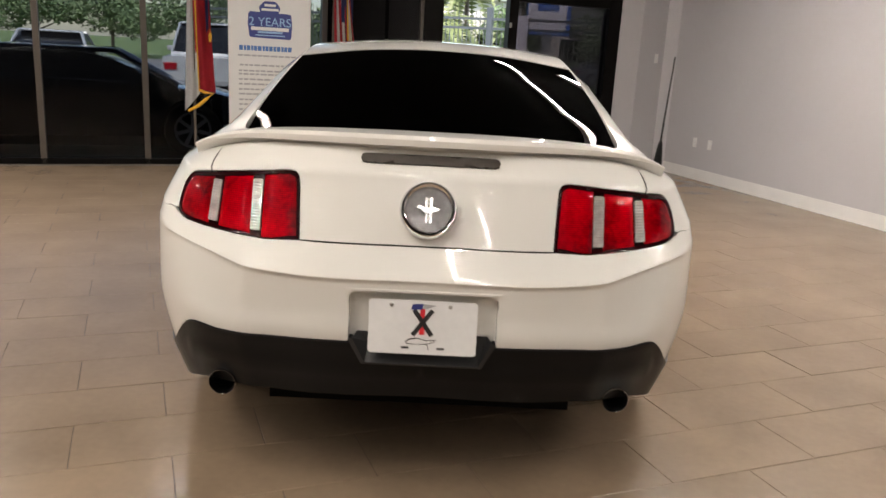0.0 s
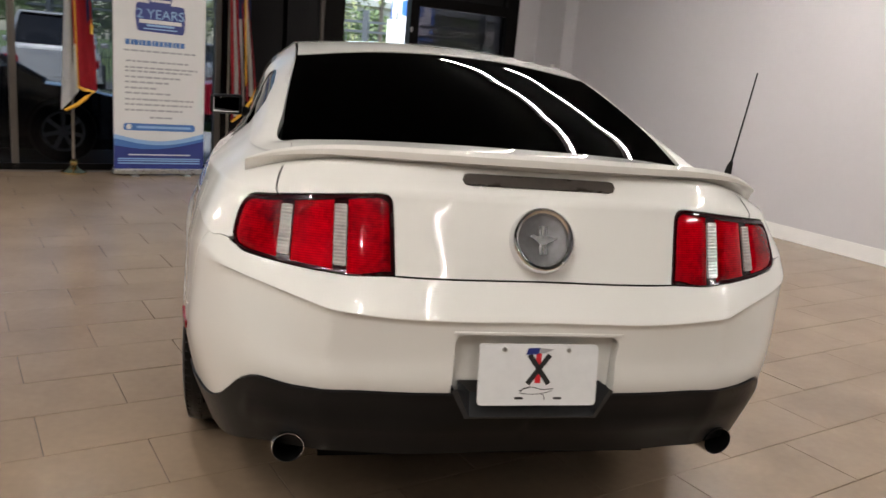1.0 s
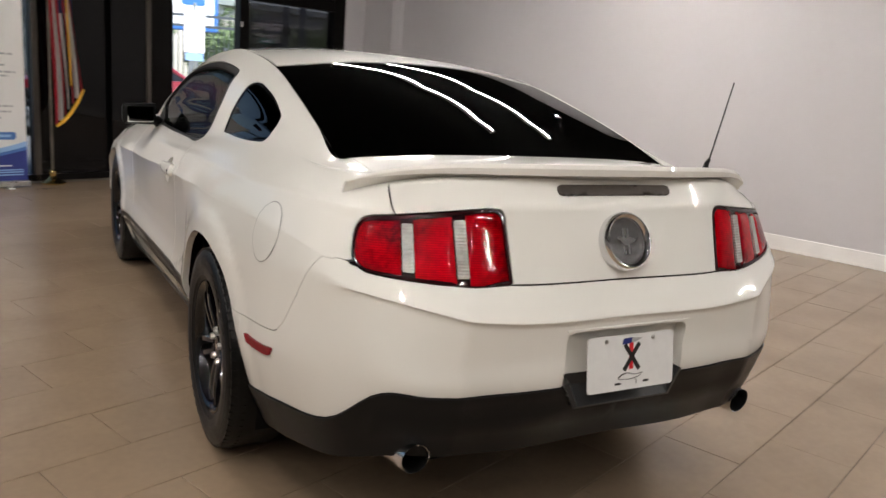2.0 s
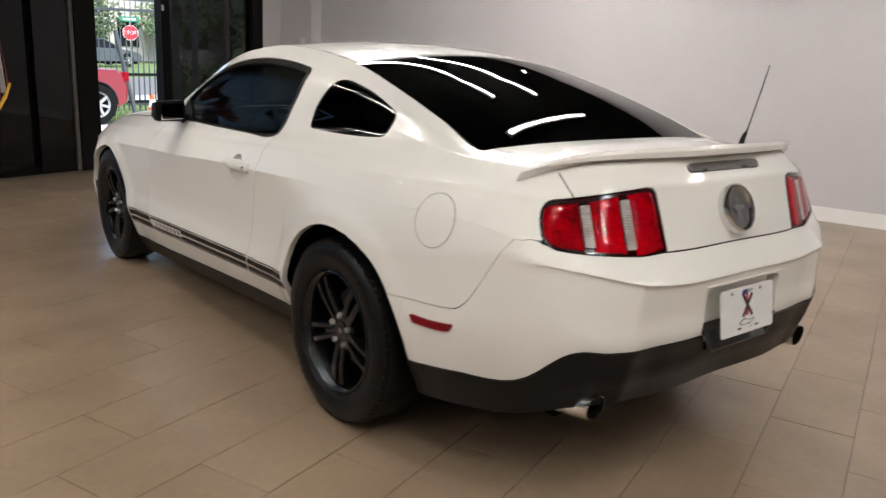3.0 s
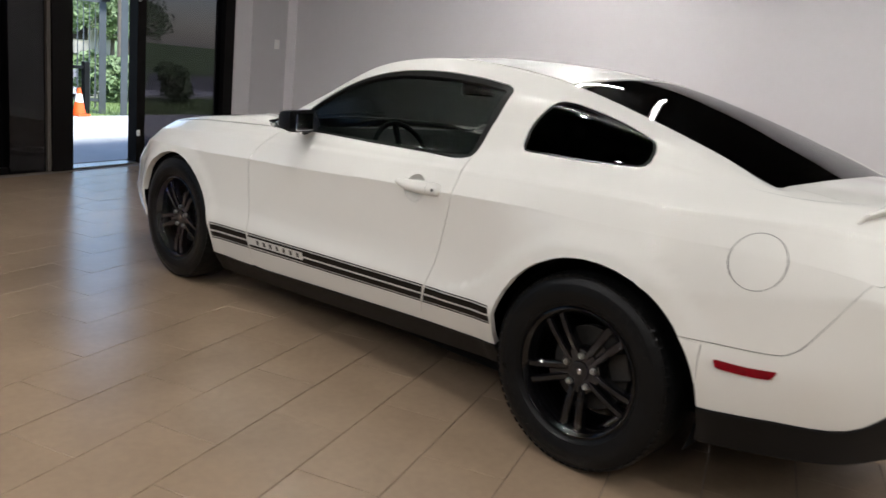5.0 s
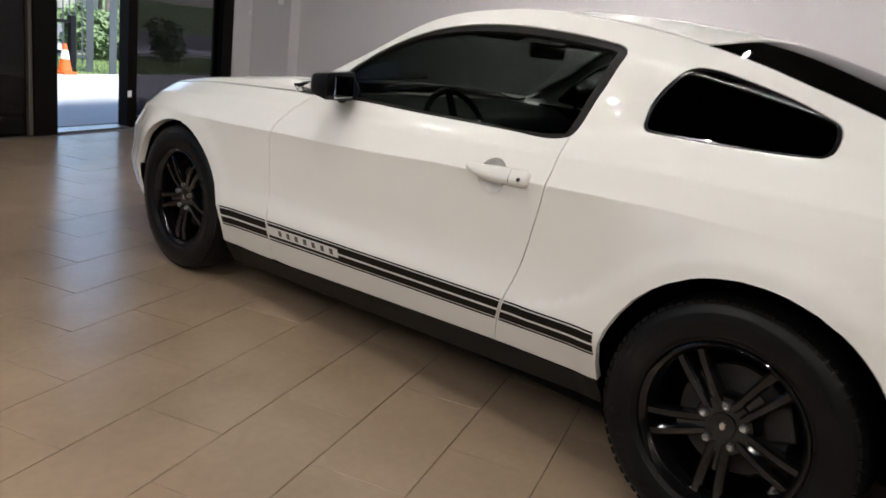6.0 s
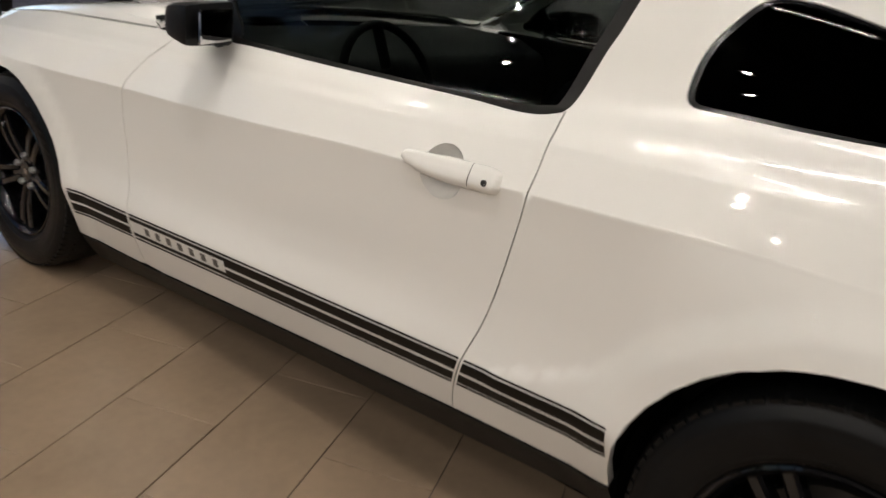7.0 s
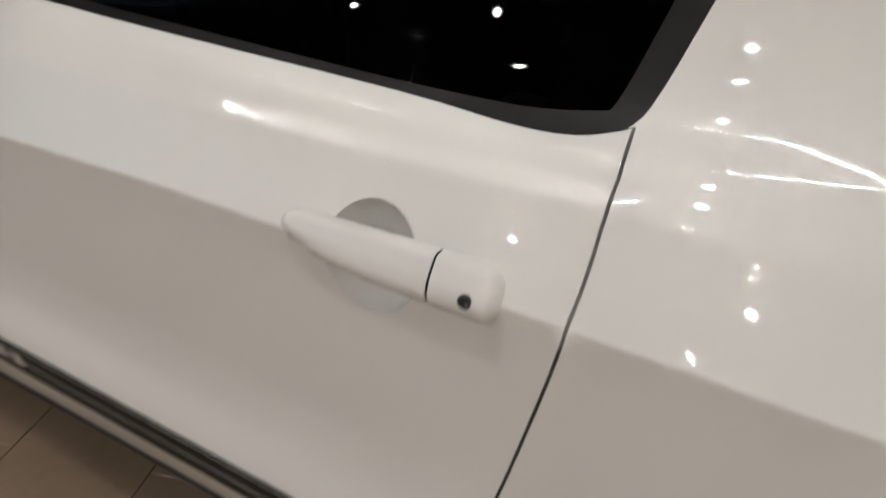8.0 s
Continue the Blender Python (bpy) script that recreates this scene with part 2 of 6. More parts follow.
def lathe(profile, n=48, axis="X"):
    """A turned sheet: profile of (along the axis, radius)."""
    bm = bmesh.new()
    rings = []
    for h, r in profile:
        ring = []
        for k in range(n):
            a = 2 * math.pi * k / n
            c, s = r * math.cos(a), r * math.sin(a)
            ring.append(bm.verts.new((h, c, s) if axis == "X" else (c, s, h)))
        rings.append(ring)
    for a, b in zip(rings, rings[1:]):
        for k in range(n):
            bm.faces.new((a[k], a[(k + 1) % n], b[(k + 1) % n], b[k]))
    bmesh.ops.remove_doubles(bm, verts=bm.verts, dist=1e-6)
    bmesh.ops.recalc_face_normals(bm, faces=bm.faces)
    return bm


def prism(outline, depth, m=Matrix()):
    """A flat outline in x and y, thickened by depth along z, then placed by m."""
    bm = bmesh.new()
    low = [bm.verts.new((x, y, 0)) for x, y in outline]
    top = [bm.verts.new((x, y, depth)) for x, y in outline]
    bm.faces.new(top)
    bm.faces.new(low[::-1])
    for k in range(len(low)):
        bm.faces.new((low[k - 1], low[k], top[k], top[k - 1]))
    bmesh.ops.recalc_face_normals(bm, faces=bm.faces)
    bmesh.ops.transform(bm, matrix=m, verts=bm.verts)
    return bm


def rounded(pts, r, n=5):
    """A closed outline with its corners rounded; r is one radius or one for each corner."""
    pts = [np.array(p, float) for p in pts]
    out = []
    for i, p in enumerate(pts):
        rr = r[i] if isinstance(r, (list, tuple)) else r
        a, b = pts[i - 1] - p, pts[(i + 1) % len(pts)] - p
        la, lb = np.linalg.norm(a), np.linalg.norm(b)
        d = min(rr, la * 0.49, lb * 0.49)
        p0, p1 = p + a / la * d, p + b / lb * d
        for k in range(n + 1):
            f = k / n
            out.append((1 - f) ** 2 * p0 + 2 * f * (1 - f) * p + f * f * p1)
    return out


def dense(pts, step=0.02, closed=True):
    out = []
    pts = [np.array(p, float) for p in pts]
    for i in range(len(pts) if closed else len(pts) - 1):
        a, b = pts[i], pts[(i + 1) % len(pts)]
        n = max(1, int(np.linalg.norm(b - a) / step))
        out += [a + (b - a) * k / n for k in range(n)]
    return out if closed else out + [pts[-1]]


def smooth_line(pts, n=6):
    """An open curve through the points."""
    p = [np.array(q, float) for q in pts]
    p = [2 * p[0] - p[1]] + p + [2 * p[-1] - p[-2]]
    out = []
    for i in range(1, len(p) - 2):
        for k in range(n):
            f = k / n
            out.append(0.5 * (2 * p[i] + (p[i + 1] - p[i - 1]) * f + (2 * p[i - 1] - 5 * p[i] + 4 * p[i + 1] - p[i + 2]) * f * f + (3 * p[i] - p[i - 1] - 3 * p[i + 1] + p[i + 2]) * f ** 3))
    return out + [p[-2]]


def inside(poly, q):
    """Which of the points q lie in the polygon."""
    poly, q = np.asarray(poly), np.asarray(q)
    hit = np.zeros(len(q), bool)
    x, y = q[:, 0], q[:, 1]
    a, b = poly, np.roll(poly, -1, axis=0)
    for (x0, y0), (x1, y1) in zip(a, b):
        if y0 != y1:
            hit ^= ((y0 > y) != (y1 > y)) & (x < (x1 - x0) * (y - y0) / (y1 - y0) + x0)
    return hit


def grown(poly, d):
    """The outline pushed outwards by d (inwards where d is negative)."""
    p = np.asarray(poly, float)
    area = np.sum(p[:, 0] * np.roll(p[:, 1], -1) - np.roll(p[:, 0], -1) * p[:, 1])
    t = np.roll(p, -1, axis=0) - np.roll(p, 1, axis=0)
    t /= np.maximum(np.linalg.norm(t, axis=1, keepdims=True), 1e-9)
    n = np.stack([t[:, 1], -t[:, 0]], 1) * (1 if area > 0 else -1)
    return p + n * d


def ease(x):
    x = np.clip(x, 0, 1)
    return x * x * (3 - 2 * x)


def knuckle(s, k, r):
    """A ridge that turns by 2 k at s = 0 and dies out at r."""
    return k * np.clip(r - np.abs(s), 0, None) ** 2 / (2 * r)


def shaped(p, flares):
    """The coupe's own relief: wheel lips, soft haunch, hollow behind the door, folded bumper corners."""
    x, y, z = p[:, 0].copy(), p[:, 1].copy(), p[:, 2].copy()
    flank = ease((np.abs(x) - .66) / .12) * np.sign(x)
    for cy, cz, r in flares:                 # a raised lip round each wheel opening
        d = np.hypot(y - cy, z - cz) - r
        p[:, 0] += .009 * ease((.105 - d) / .075) * flank
    # the shoulder line melts away over the rear wheel
    line = np.interp(y, (.3, .47, .8, 1.1, 1.5), (.868, .885, .880, .873, .868))
    bend = np.interp(y, (.3, .47, .8, 1.1, 1.5), (.15, .18, .155, .21, .32))
    soft = ease((1.56 - y) / .22) * np.interp(y, (.25, .5, .75, 1.0), (.5, .72, .85, 1.0))
    p[:, 0] -= soft * knuckle(z - line, bend, .10) * flank
    # a hollow before the rear wheel, its edge sweeping up from the sill
    edge = 1.50 + .27 * np.clip((.62 - z) / .15, 0, 1) ** 1.6 - .25 * np.clip(z - .62, 0, 1)
    p[:, 0] += .0055 * ease((edge - y) / .045 + .5) * ease((y - 1.25) / .15) * ease((.80 - z) / .16) * ease((z - .40) / .06) * flank
    # a fold across the boot lid under the brake lamp
    p[:, 1] -= ease((.34 - y) / .10) * ease((.70 - np.abs(x)) / .06) * knuckle(z - 1.012, .16, .05)
    # bumper corners and the ridge along the black valance
    tail = ease((.34 - y) / .12) * ease((.84 - z) / .07)
    p[:, 1] -= tail * knuckle(np.abs(x) - .51, .20, .12)
    p[:, 1] -= ease((.40 - y) / .15) * ease((.73 - np.abs(x)) / .05) * knuckle(z - .452, .32, .06)
    return p


class Net:
    """A smooth sheet over a net of control points: rows upwards, columns from the tail's middle to the nose's."""
    flares = ()

    def __init__(self, rows, stiff=1.0, mirror_u=True, mirror_v=False):
        g = np.array(rows, float)
        flip = np.array([-1, 1, 1])
        self.off_u, self.off_v = int(mirror_u), int(mirror_v)
        if mirror_u:
            g = np.concatenate([g[:, 1:2] * flip, g, g[:, -2:-1] * flip], 1)
        if mirror_v:
            g = np.concatenate([g, g[-2:-1] * flip], 0)
        self.g, self.stiff = g, stiff
        du = np.linalg.norm(np.diff(g, axis=1), axis=2).mean(0)
        dv = np.linalg.norm(np.diff(g, axis=0), axis=2).mean(1)
        self.ku = np.concatenate([[0], np.cumsum(du)])
        self.kv = np.concatenate([[0], np.cumsum(dv)])
        self.ku -= self.ku[self.off_u]
        self.umax = self.ku[-1 - self.off_u]
        self.vmax = self.kv[-1 - self.off_v]
        self.table()

    def u(self, i):
        return self.ku[i + self.off_u]

    def v(self, i):
        return self.kv[i]

    @staticmethod
    def weights(k, x, stiff):
        n = len(k)
        i = np.clip(np.searchsorted(k, x, side="right") - 1, 0, n - 2)
        h = k[i + 1] - k[i]
        f = (x - k[i]) / h
        h00, h10, h01, h11 = 2 * f**3 - 3 * f**2 + 1, f**3 - 2 * f**2 + f, -2 * f**3 + 3 * f**2, f**3 - f**2
        w = np.zeros((len(x), n))
        r = np.arange(len(x))
        np.add.at(w, (r, i), h00)
        np.add.at(w, (r, i + 1), h01)
        for j, hh in ((i, h10), (i + 1, h11)):
            lo, hi = np.clip(j - 1, 0, n - 1), np.clip(j + 1, 0, n - 1)
            a, b = np.maximum(k[j] - k[lo], 1e-9), np.maximum(k[hi] - k[j], 1e-9)
            end0, end1 = j == 0, j == n - 1
            ca = np.where(end0, 0, np.where(end1, 1, b / (a + b))) * stiff
            cb = np.where(end0, 1, np.where(end1, 0, a / (a + b))) * stiff
            np.add.at(w, (r, j), hh * h * (ca / a - cb / b))
            np.add.at(w, (r, lo), -hh * h * ca / a)
            np.add.at(w, (r, hi), hh * h * cb / b)
        return w

    def at(self, uv):
        uv = np.asarray(uv, float).reshape(-1, 2)
        wu, wv = self.weights(self.ku, uv[:, 0], 1.0), self.weights(self.kv, uv[:, 1], self.stiff)
        p = np.einsum("pi,pj,ijc->pc", wv, wu, self.g, optimize=True)
        return shaped(p, self.flares) if self.flares else p

    def normal(self, uv):
        uv = np.asarray(uv, float).reshape(-1, 2)
        e = 0.004
        a = self.at(uv + [e, 0]) - self.at(uv - [e, 0])
        b = self.at(uv + [0, e]) - self.at(uv - [0, e])
        n = np.cross(a, b)
        return n / np.maximum(np.linalg.norm(n, axis=1, keepdims=True), 1e-9)

    def table(self):
        us, vs = np.linspace(0, self.umax, 260), np.linspace(0, self.vmax, 90)
        self.tuv = np.stack(np.meshgrid(us, vs), -1).reshape(-1, 2)
        self.txyz = np.concatenate([self.at(q) for q in np.array_split(self.tuv, 30)])

    def find(self, pts, mask=(1, 1, 1), span=None):
        """The sheet's own coordinates of places near it; a mask of 0 ignores that axis."""
        w = np.array(mask, float)
        ok = np.ones(len(self.tuv), bool) if span is None else (self.tuv[:, 0] >= span[0]) & (self.tuv[:, 0] <= span[1])
        tuv, txyz = self.tuv[ok], self.txyz[ok]
        out = []
        for p in pts:
            p = np.array(p, float)
            q = tuv[np.argmin((((txyz - p) * w) ** 2).sum(1))].copy()
            for _ in range(6):
                e = 1e-3
                s = self.at([q, q + [e, 0], q + [0, e]])
                J = np.stack([(s[1] - s[0]) / e, (s[2] - s[0]) / e], 1) * w[:, None]
                d, *_ = np.linalg.lstsq(J, (p - s[0]) * w, rcond=1e-3)
                q += np.clip(d, -0.03, 0.03)
                q[0], q[1] = np.clip(q[0], 0, self.umax), np.clip(q[1], 0, self.vmax)
            out.append(q)
        return out


def sheet(net, outer, holes=(), step=0.03, rise=0.0, rim=0.012, side=1, back=False, fine=()):
    """A trimmed piece of a net: outline and holes in the net's own coordinates, lifted by rise, its edges turned in by rim.
    Gives verts, faces, normals; side -1 is the mirror image."""
    outer = np.array(dense(outer, step))
    rings = [outer] + [np.array(dense(h, step)) for h in holes]
    pts, edges = [], []
    for r in rings:
        k = len(pts)
        pts += [Vector(p) for p in r]
        edges += [(k + i, k + (i + 1) % len(r)) for i in range(len(r))]
    lo, hi = outer.min(0), outer.max(0)
    gx, gy = np.arange(lo[0] + step / 2, hi[0], step), np.arange(lo[1] + step / 2, hi[1], step)
    if len(fine):
        gy = np.array([y for y in gy if np.min(np.abs(np.array(fine) - y)) > .008] + [y for y in fine if lo[1] < y < hi[1]])
    grid = np.stack(np.meshgrid(gx, gy), -1).reshape(-1, 2)
    grid = grid[inside(outer, grid)] if len(grid) else grid
    for h in rings[1:]:
        grid = grid[~inside(h, grid)] if len(grid) else grid
    if len(grid):
        every = np.concatenate(rings)
        near = np.array([np.min(((every - q) ** 2).sum(1)) for q in grid])
        limit = np.full(len(grid), 0.45 * step)
        if len(fine):
            limit[np.isin(grid[:, 1], fine)] = 0.0035
        grid = grid[near > limit ** 2]
    pts += [Vector(p) for p in grid]
    v2, _, f2, *_ = delaunay_2d_cdt(pts, edges, [], 0, 1e-6)
    v2 = np.array([tuple(p) for p in v2])
    f2 = np.array([tuple(f) for f in f2 if len(f) == 3])
    mid = v2[f2].mean(1)
    keep = inside(outer, mid)
    for h in rings[1:]:
        keep &= ~inside(h, mid)
    f2 = f2[keep]
    used = np.unique(f2)
    new_id = -np.ones(len(v2), int)
    new_id[used] = np.arange(len(used))
    v2, f2 = v2[used], new_id[f2]
    xyz, nor = net.at(v2), net.normal(v2)
    nor *= side_sign(net, xyz, nor)
    a = np.cross(xyz[f2[:, 1]] - xyz[f2[:, 0]], xyz[f2[:, 2]] - xyz[f2[:, 0]])
    turn = (a * nor[f2].mean(1)).sum(1) < 0
    f2[turn] = f2[turn][:, ::-1]
    xyz = xyz + nor * rise
    verts, faces, norms = [tuple(p) for p in xyz], [tuple(int(i) for i in f) for f in f2], [tuple(n) for n in nor]
    if rim:
        count = {}
        for f in faces:
            for i in range(3):
                e = (f[i], f[(i + 1) % 3])
                count[e] = 1
        for (i, j) in list(count):
            if (j, i) in count:
                continue
            if abs(xyz[i][0]) < 1e-4 and abs(xyz[j][0]) < 1e-4:
                continue
            ed = xyz[j] - xyz[i]
            out = np.cross(ed, nor[i])
            out = out / max(np.linalg.norm(out), 1e-9)
            k = len(verts)
            verts += [tuple(xyz[i]), tuple(xyz[j]), tuple(xyz[j] - nor[j] * rim), tuple(xyz[i] - nor[i] * rim)]
            norms += [tuple(out)] * 4
            faces.append((k + 1, k, k + 3, k + 2))
    if back:
        k = len(verts)
        verts += [tuple(p) for p in (xyz - nor * rim)]
        norms += [tuple(n) for n in -nor]
        faces += [tuple(k + int(i) for i in f[::-1]) for f in f2]
    if side < 0:
        verts = [(-x, y, z) for x, y, z in verts]
        norms = [(-x, y, z) for x, y, z in norms]
        faces = [f[::-1] for f in faces]
    return verts, faces, norms


def side_sign(net, xyz, nor):
    """+1 where the normal points away from the car's middle."""
    c = np.array([0, 2.3, 0.6])
    return np.sign(((xyz - c) * nor * np.array([1.0, 0.5, 1.6])).sum(1).mean()) or 1.0


def shell(name, pieces, material, parent, label=""):
    """Sheets joined into one part, with the net's own smooth normals."""
    verts, faces, norms, seen = [], [], [], {}
    for v, f, n in pieces:
        ids = []
        for p in v:
            key = (round(p[0], 5), round(p[1], 5), round(p[2], 5))
            if key not in seen:
                seen[key] = len(verts)
                verts.append(p)
            ids.append(seen[key])
        for q in f:
            g = tuple(ids[i] for i in q)
            if len(set(g)) == len(g):
                faces.append(g)
                norms += [n[i] for i in q]
    me = bpy.data.meshes.new(name)
    me.from_pydata(verts, [], faces)
    me.shade_smooth()
    me.normals_split_custom_set(norms)
    return link(name, me, material, parent, label)


def pad(outline, height, radius, side, base=0.0, step=.006, whole=None):
    """A raised pad on the flank with rolled edges; a piece of a larger pad takes its roll from the whole."""
    ring = np.array(dense(outline if whole is None else whole, step / 2))
    verts, faces, norms = sheet(BODY, outline, side=1, rise=0, rim=0, step=step)
    uv = np.array(BODY.find(verts))
    out = []
    for p, n, q in zip(verts, norms, uv):
        d = min(1.0, math.sqrt(np.min(((ring - q) ** 2).sum(1))) / radius)
        h = base + height * math.sqrt(max(0, 1 - (1 - d) ** 2))
        out.append((side * (p[0] + n[0] * h), p[1] + n[1] * h, p[2] + n[2] * h))
    me = bpy.data.meshes.new("pad")
    me.from_pydata(out, [], [f if side > 0 else f[::-1] for f in faces])
    me.shade_smooth()
    return me


def strip_of(poly, a, b):
    """The piece of an outline whose first coordinate lies between a and b."""
    for lim, sign in ((a, 1), (b, -1)):
        out = []
        for p, q in zip(poly, list(poly[1:]) + [poly[0]]):
            dp, dq = sign * (p[0] - lim), sign * (q[0] - lim)
            if dp >= 0:
                out.append(np.array(p))
            if dp * dq < 0:
                f = dp / (dp - dq)
                out.append(np.array(p) * (1 - f) + np.array(q) * f)
        poly = out
    return poly


# ---- the white coupe ----
YS = (0.8, 1.1, 1.5, 1.9, 2.2, 2.5, 2.8, 3.1, 3.5, 3.82, 4.2)


def row(rear, mid, front):
    return list(rear) + [(x, y, z) for (x, z), y in zip(mid, YS)] + list(front)


ROW_Z = row([(0, .11, .345), (.36, .11, .345), (.55, .14, .352), (.655, .19, .345), (.735, .29, .31), (.80, .5, .275)],
            [(.80, .24), (.80, .24), (.79, .228), (.79, .205), (.79, .187), (.79, .17), (.79, .153), (.79, .138), (.80, .125), (.80, .15), (.78, .17)],
            [(.68, 4.5, .18), (.4, 4.66, .2), (0, 4.7, .2)])
ROW_A = row([(0, .04, .54), (.38, .048, .54), (.58, .082, .542), (.705, .155, .535), (.772, .262, .44), (.845, .48, .405)],
            [(.862, .368), (.865, .35), (.846, .316), (.847, .30), (.849, .283), (.85, .265), (.852, .247), (.855, .23), (.86, .225), (.865, .24), (.86, .25)],
            [(.74, 4.52, .26), (.42, 4.70, .28), (0, 4.76, .28)])
ROW_B = row([(0, .039, .63), (.385, .046, .63), (.56, .078, .63), (.735, .172, .64), (.824, .30, .60), (.874, .48, .56)],
            [(.905, .55), (.930, .56), (.909, .46), (.908, .455), (.909, .445), (.911, .435), (.914, .427), (.918, .418), (.920, .40), (.930, .42), (.91, .42)],
            [(.78, 4.54, .42), (.43, 4.73, .42), (0, 4.78, .42)])
ROW_C = row([(0, .028, .730), (.40, .036, .735), (.545, .070, .754), (.758, .200, .800), (.820, .288, .822), (.866, .47, .79)],
            [(.903, .74), (.934, .735), (.910, .66), (.896, .63), (.893, .61), (.893, .60), (.894, .60), (.897, .60), (.913, .60), (.930, .62), (.90, .62)],
            [(.77, 4.52, .60), (.43, 4.72, .58), (0, 4.77, .58)])
ROW_D = row([(0, .082, .815), (.372, .092, .815), (.575, .140, .818), (.748, .225, .842), (.812, .30, .868), (.850, .47, .885)],
            [(.886, .880), (.912, .873), (.918, .868), (.910, .848), (.909, .836), (.908, .815), (.906, .798), (.905, .785), (.915, .765), (.905, .755), (.87, .74)],
            [(.72, 4.47, .72), (.41, 4.68, .70), (0, 4.73, .70)])
ROW_E = row([(0, .1445, 1.004), (.373, .154, 1.003), (.57, .203, .99), (.715, .285, .982), (.765, .37, .985), (.80, .50, .985)],
            [(.846, .972), (.858, .965), (.864, .958), (.864, .938), (.863, .92), (.862, .908), (.861, .895), (.858, .885), (.855, .865), (.845, .845), (.80, .81)],
            [(.66, 4.38, .785), (.38, 4.6, .77), (0, 4.65, .775)])
ROW_F = row([(0, .184, 1.066), (.36, .193, 1.064), (.53, .24, 1.053), (.645, .325, 1.035), (.70, .42, 1.032), (.737, .55, 1.034)],
            [(.764, 1.036), (.774, 1.040), (.787, 1.028), (.804, .992), (.812, .982), (.815, .976), (.811, .968), (.80, .955), (.78, .93), (.76, .905), (.72, .855)],
            [(.60, 4.28, .83), (.35, 4.5, .81), (0, 4.55, .82)])
ROW_R = [(0, .578, 1.090), (.2, .581, 1.089), (.36, .593, 1.085), (.49, .608, 1.078), (.58, .627, 1.070), (.638, .648, 1.063),
         (.630, .86, 1.140), (.612, 1.14, 1.225), (.590, 1.48, 1.310), (.585, 1.9, 1.362), (.592, 2.2, 1.362), (.645, 2.5, 1.302), (.735, 2.8, 1.128), (.775, 3.1, .975),
         (.66, 3.22, .985), (.52, 3.27, .99), (.38, 3.30, .995), (.26, 3.32, .997), (.13, 3.33, .998), (0, 3.335, 1.0)]
SWELL = (0, 0, 0, 0, .004, .008, .018, .026, .045, .062, .062, .048, .022, 0, 0, 0, 0, 0, 0, 0)
CROWN = (.004,) * 6 + (0,) * 8 + (.02,) * 6


def between(f, k):
    return [tuple(np.array(a) * (1 - f) + np.array(b) * f + np.array([s * k, 0, c])) for a, b, s, c in zip(ROW_F, ROW_R, SWELL, CROWN)]


CREASE = (0, 0, 0, 0, 0, 0, 0, .35, .9, 1, 1, 1, 1, 1, .7, 0, 0, 0, 0, 0)
ROW_C0 = [(b[0] * .06 + c[0] * .94, c[1] + .004, c[2] - .012) if i < 4 else tuple(np.array(b) * .3 + np.array(c) * .7) if i < 7 else tuple(np.array(b) * (.13, .45, .45) + np.array(c) * (.87, .55, .55)) for i, (b, c) in enumerate(zip(ROW_B, ROW_C))]
ROW_D0 = [tuple(np.array(c) * .03 + np.array(d) * .97 - np.array([.0004 * k, 0, 0])) for c, d, k in zip(ROW_C, ROW_D, CREASE)]
ROW_C1, ROW_D1, ROW_E0, ROW_E1, ROW_E2, ROW_F0 = ([tuple(np.array(p) * (1 - f) + np.array(q) * f) for p, q in zip(P, Q)] for P, Q, f in ((ROW_C, ROW_D, .12), (ROW_D, ROW_E, .05), (ROW_D, ROW_E, .80), (ROW_E, ROW_F, .24), (ROW_E, ROW_F, .5), (ROW_E, ROW_F, .93)))
ROW_E2 = [(x + .0015 * k, y, z + .0015 * k) for (x, y, z), k in zip(ROW_E2, CREASE)]
BODY = Net([ROW_Z, ROW_A, ROW_B, ROW_C0, ROW_C, ROW_C1, ROW_D0, ROW_D, ROW_D1, ROW_E0, ROW_E, ROW_E1, ROW_E2, ROW_F0, ROW_F, between(.38, .42), between(.74, .92), ROW_R], stiff=0.72)
SPINE = [(0, .578, 1.090), (0, .84, 1.186), (0, 1.12, 1.280), (0, 1.43, 1.360), (0, 1.9, 1.404), (0, 2.2, 1.399), (0, 2.52, 1.352), (0, 2.87, 1.19), (0, 3.335, .995)]
RAIL = ROW_R[5:14]
HALF = [tuple(np.array(r) * [.5, .28, .24] + np.array(c) * [.5, .72, .76]) for r, c in zip(RAIL, SPINE)]
TOP = Net([RAIL, HALF, SPINE], mirror_u=False, mirror_v=True)
VA, VD, VF, VR = BODY.v(1), BODY.v(7), BODY.v(14), BODY.v(17)
BODY.flares = ((1.085, .345, .408), (3.835, .340, .380))
BODY.table()
YZ, XZ = (0.02, 1, 1), (1, 0.05, 1)
SIDE = (BODY.u(4), BODY.u(17))


def yz(points):
    """Outline on the car's flank from heights along its length."""
    return BODY.find([(0.88, y, z) for y, z in points], YZ, SIDE)


def along(u0, u1, v, n=14):
    return [np.array((u, v)) for u in np.linspace(u0, u1, n)]


def circle(y, z, r, a0, a1, n=28):
    return [(y + r * math.cos(radians(a)), z + r * math.sin(radians(a))) for a in np.linspace(a0, a1, n)]


car = thing("coupe", "white two-door coupe with black wheels and dark side stripes", "car")

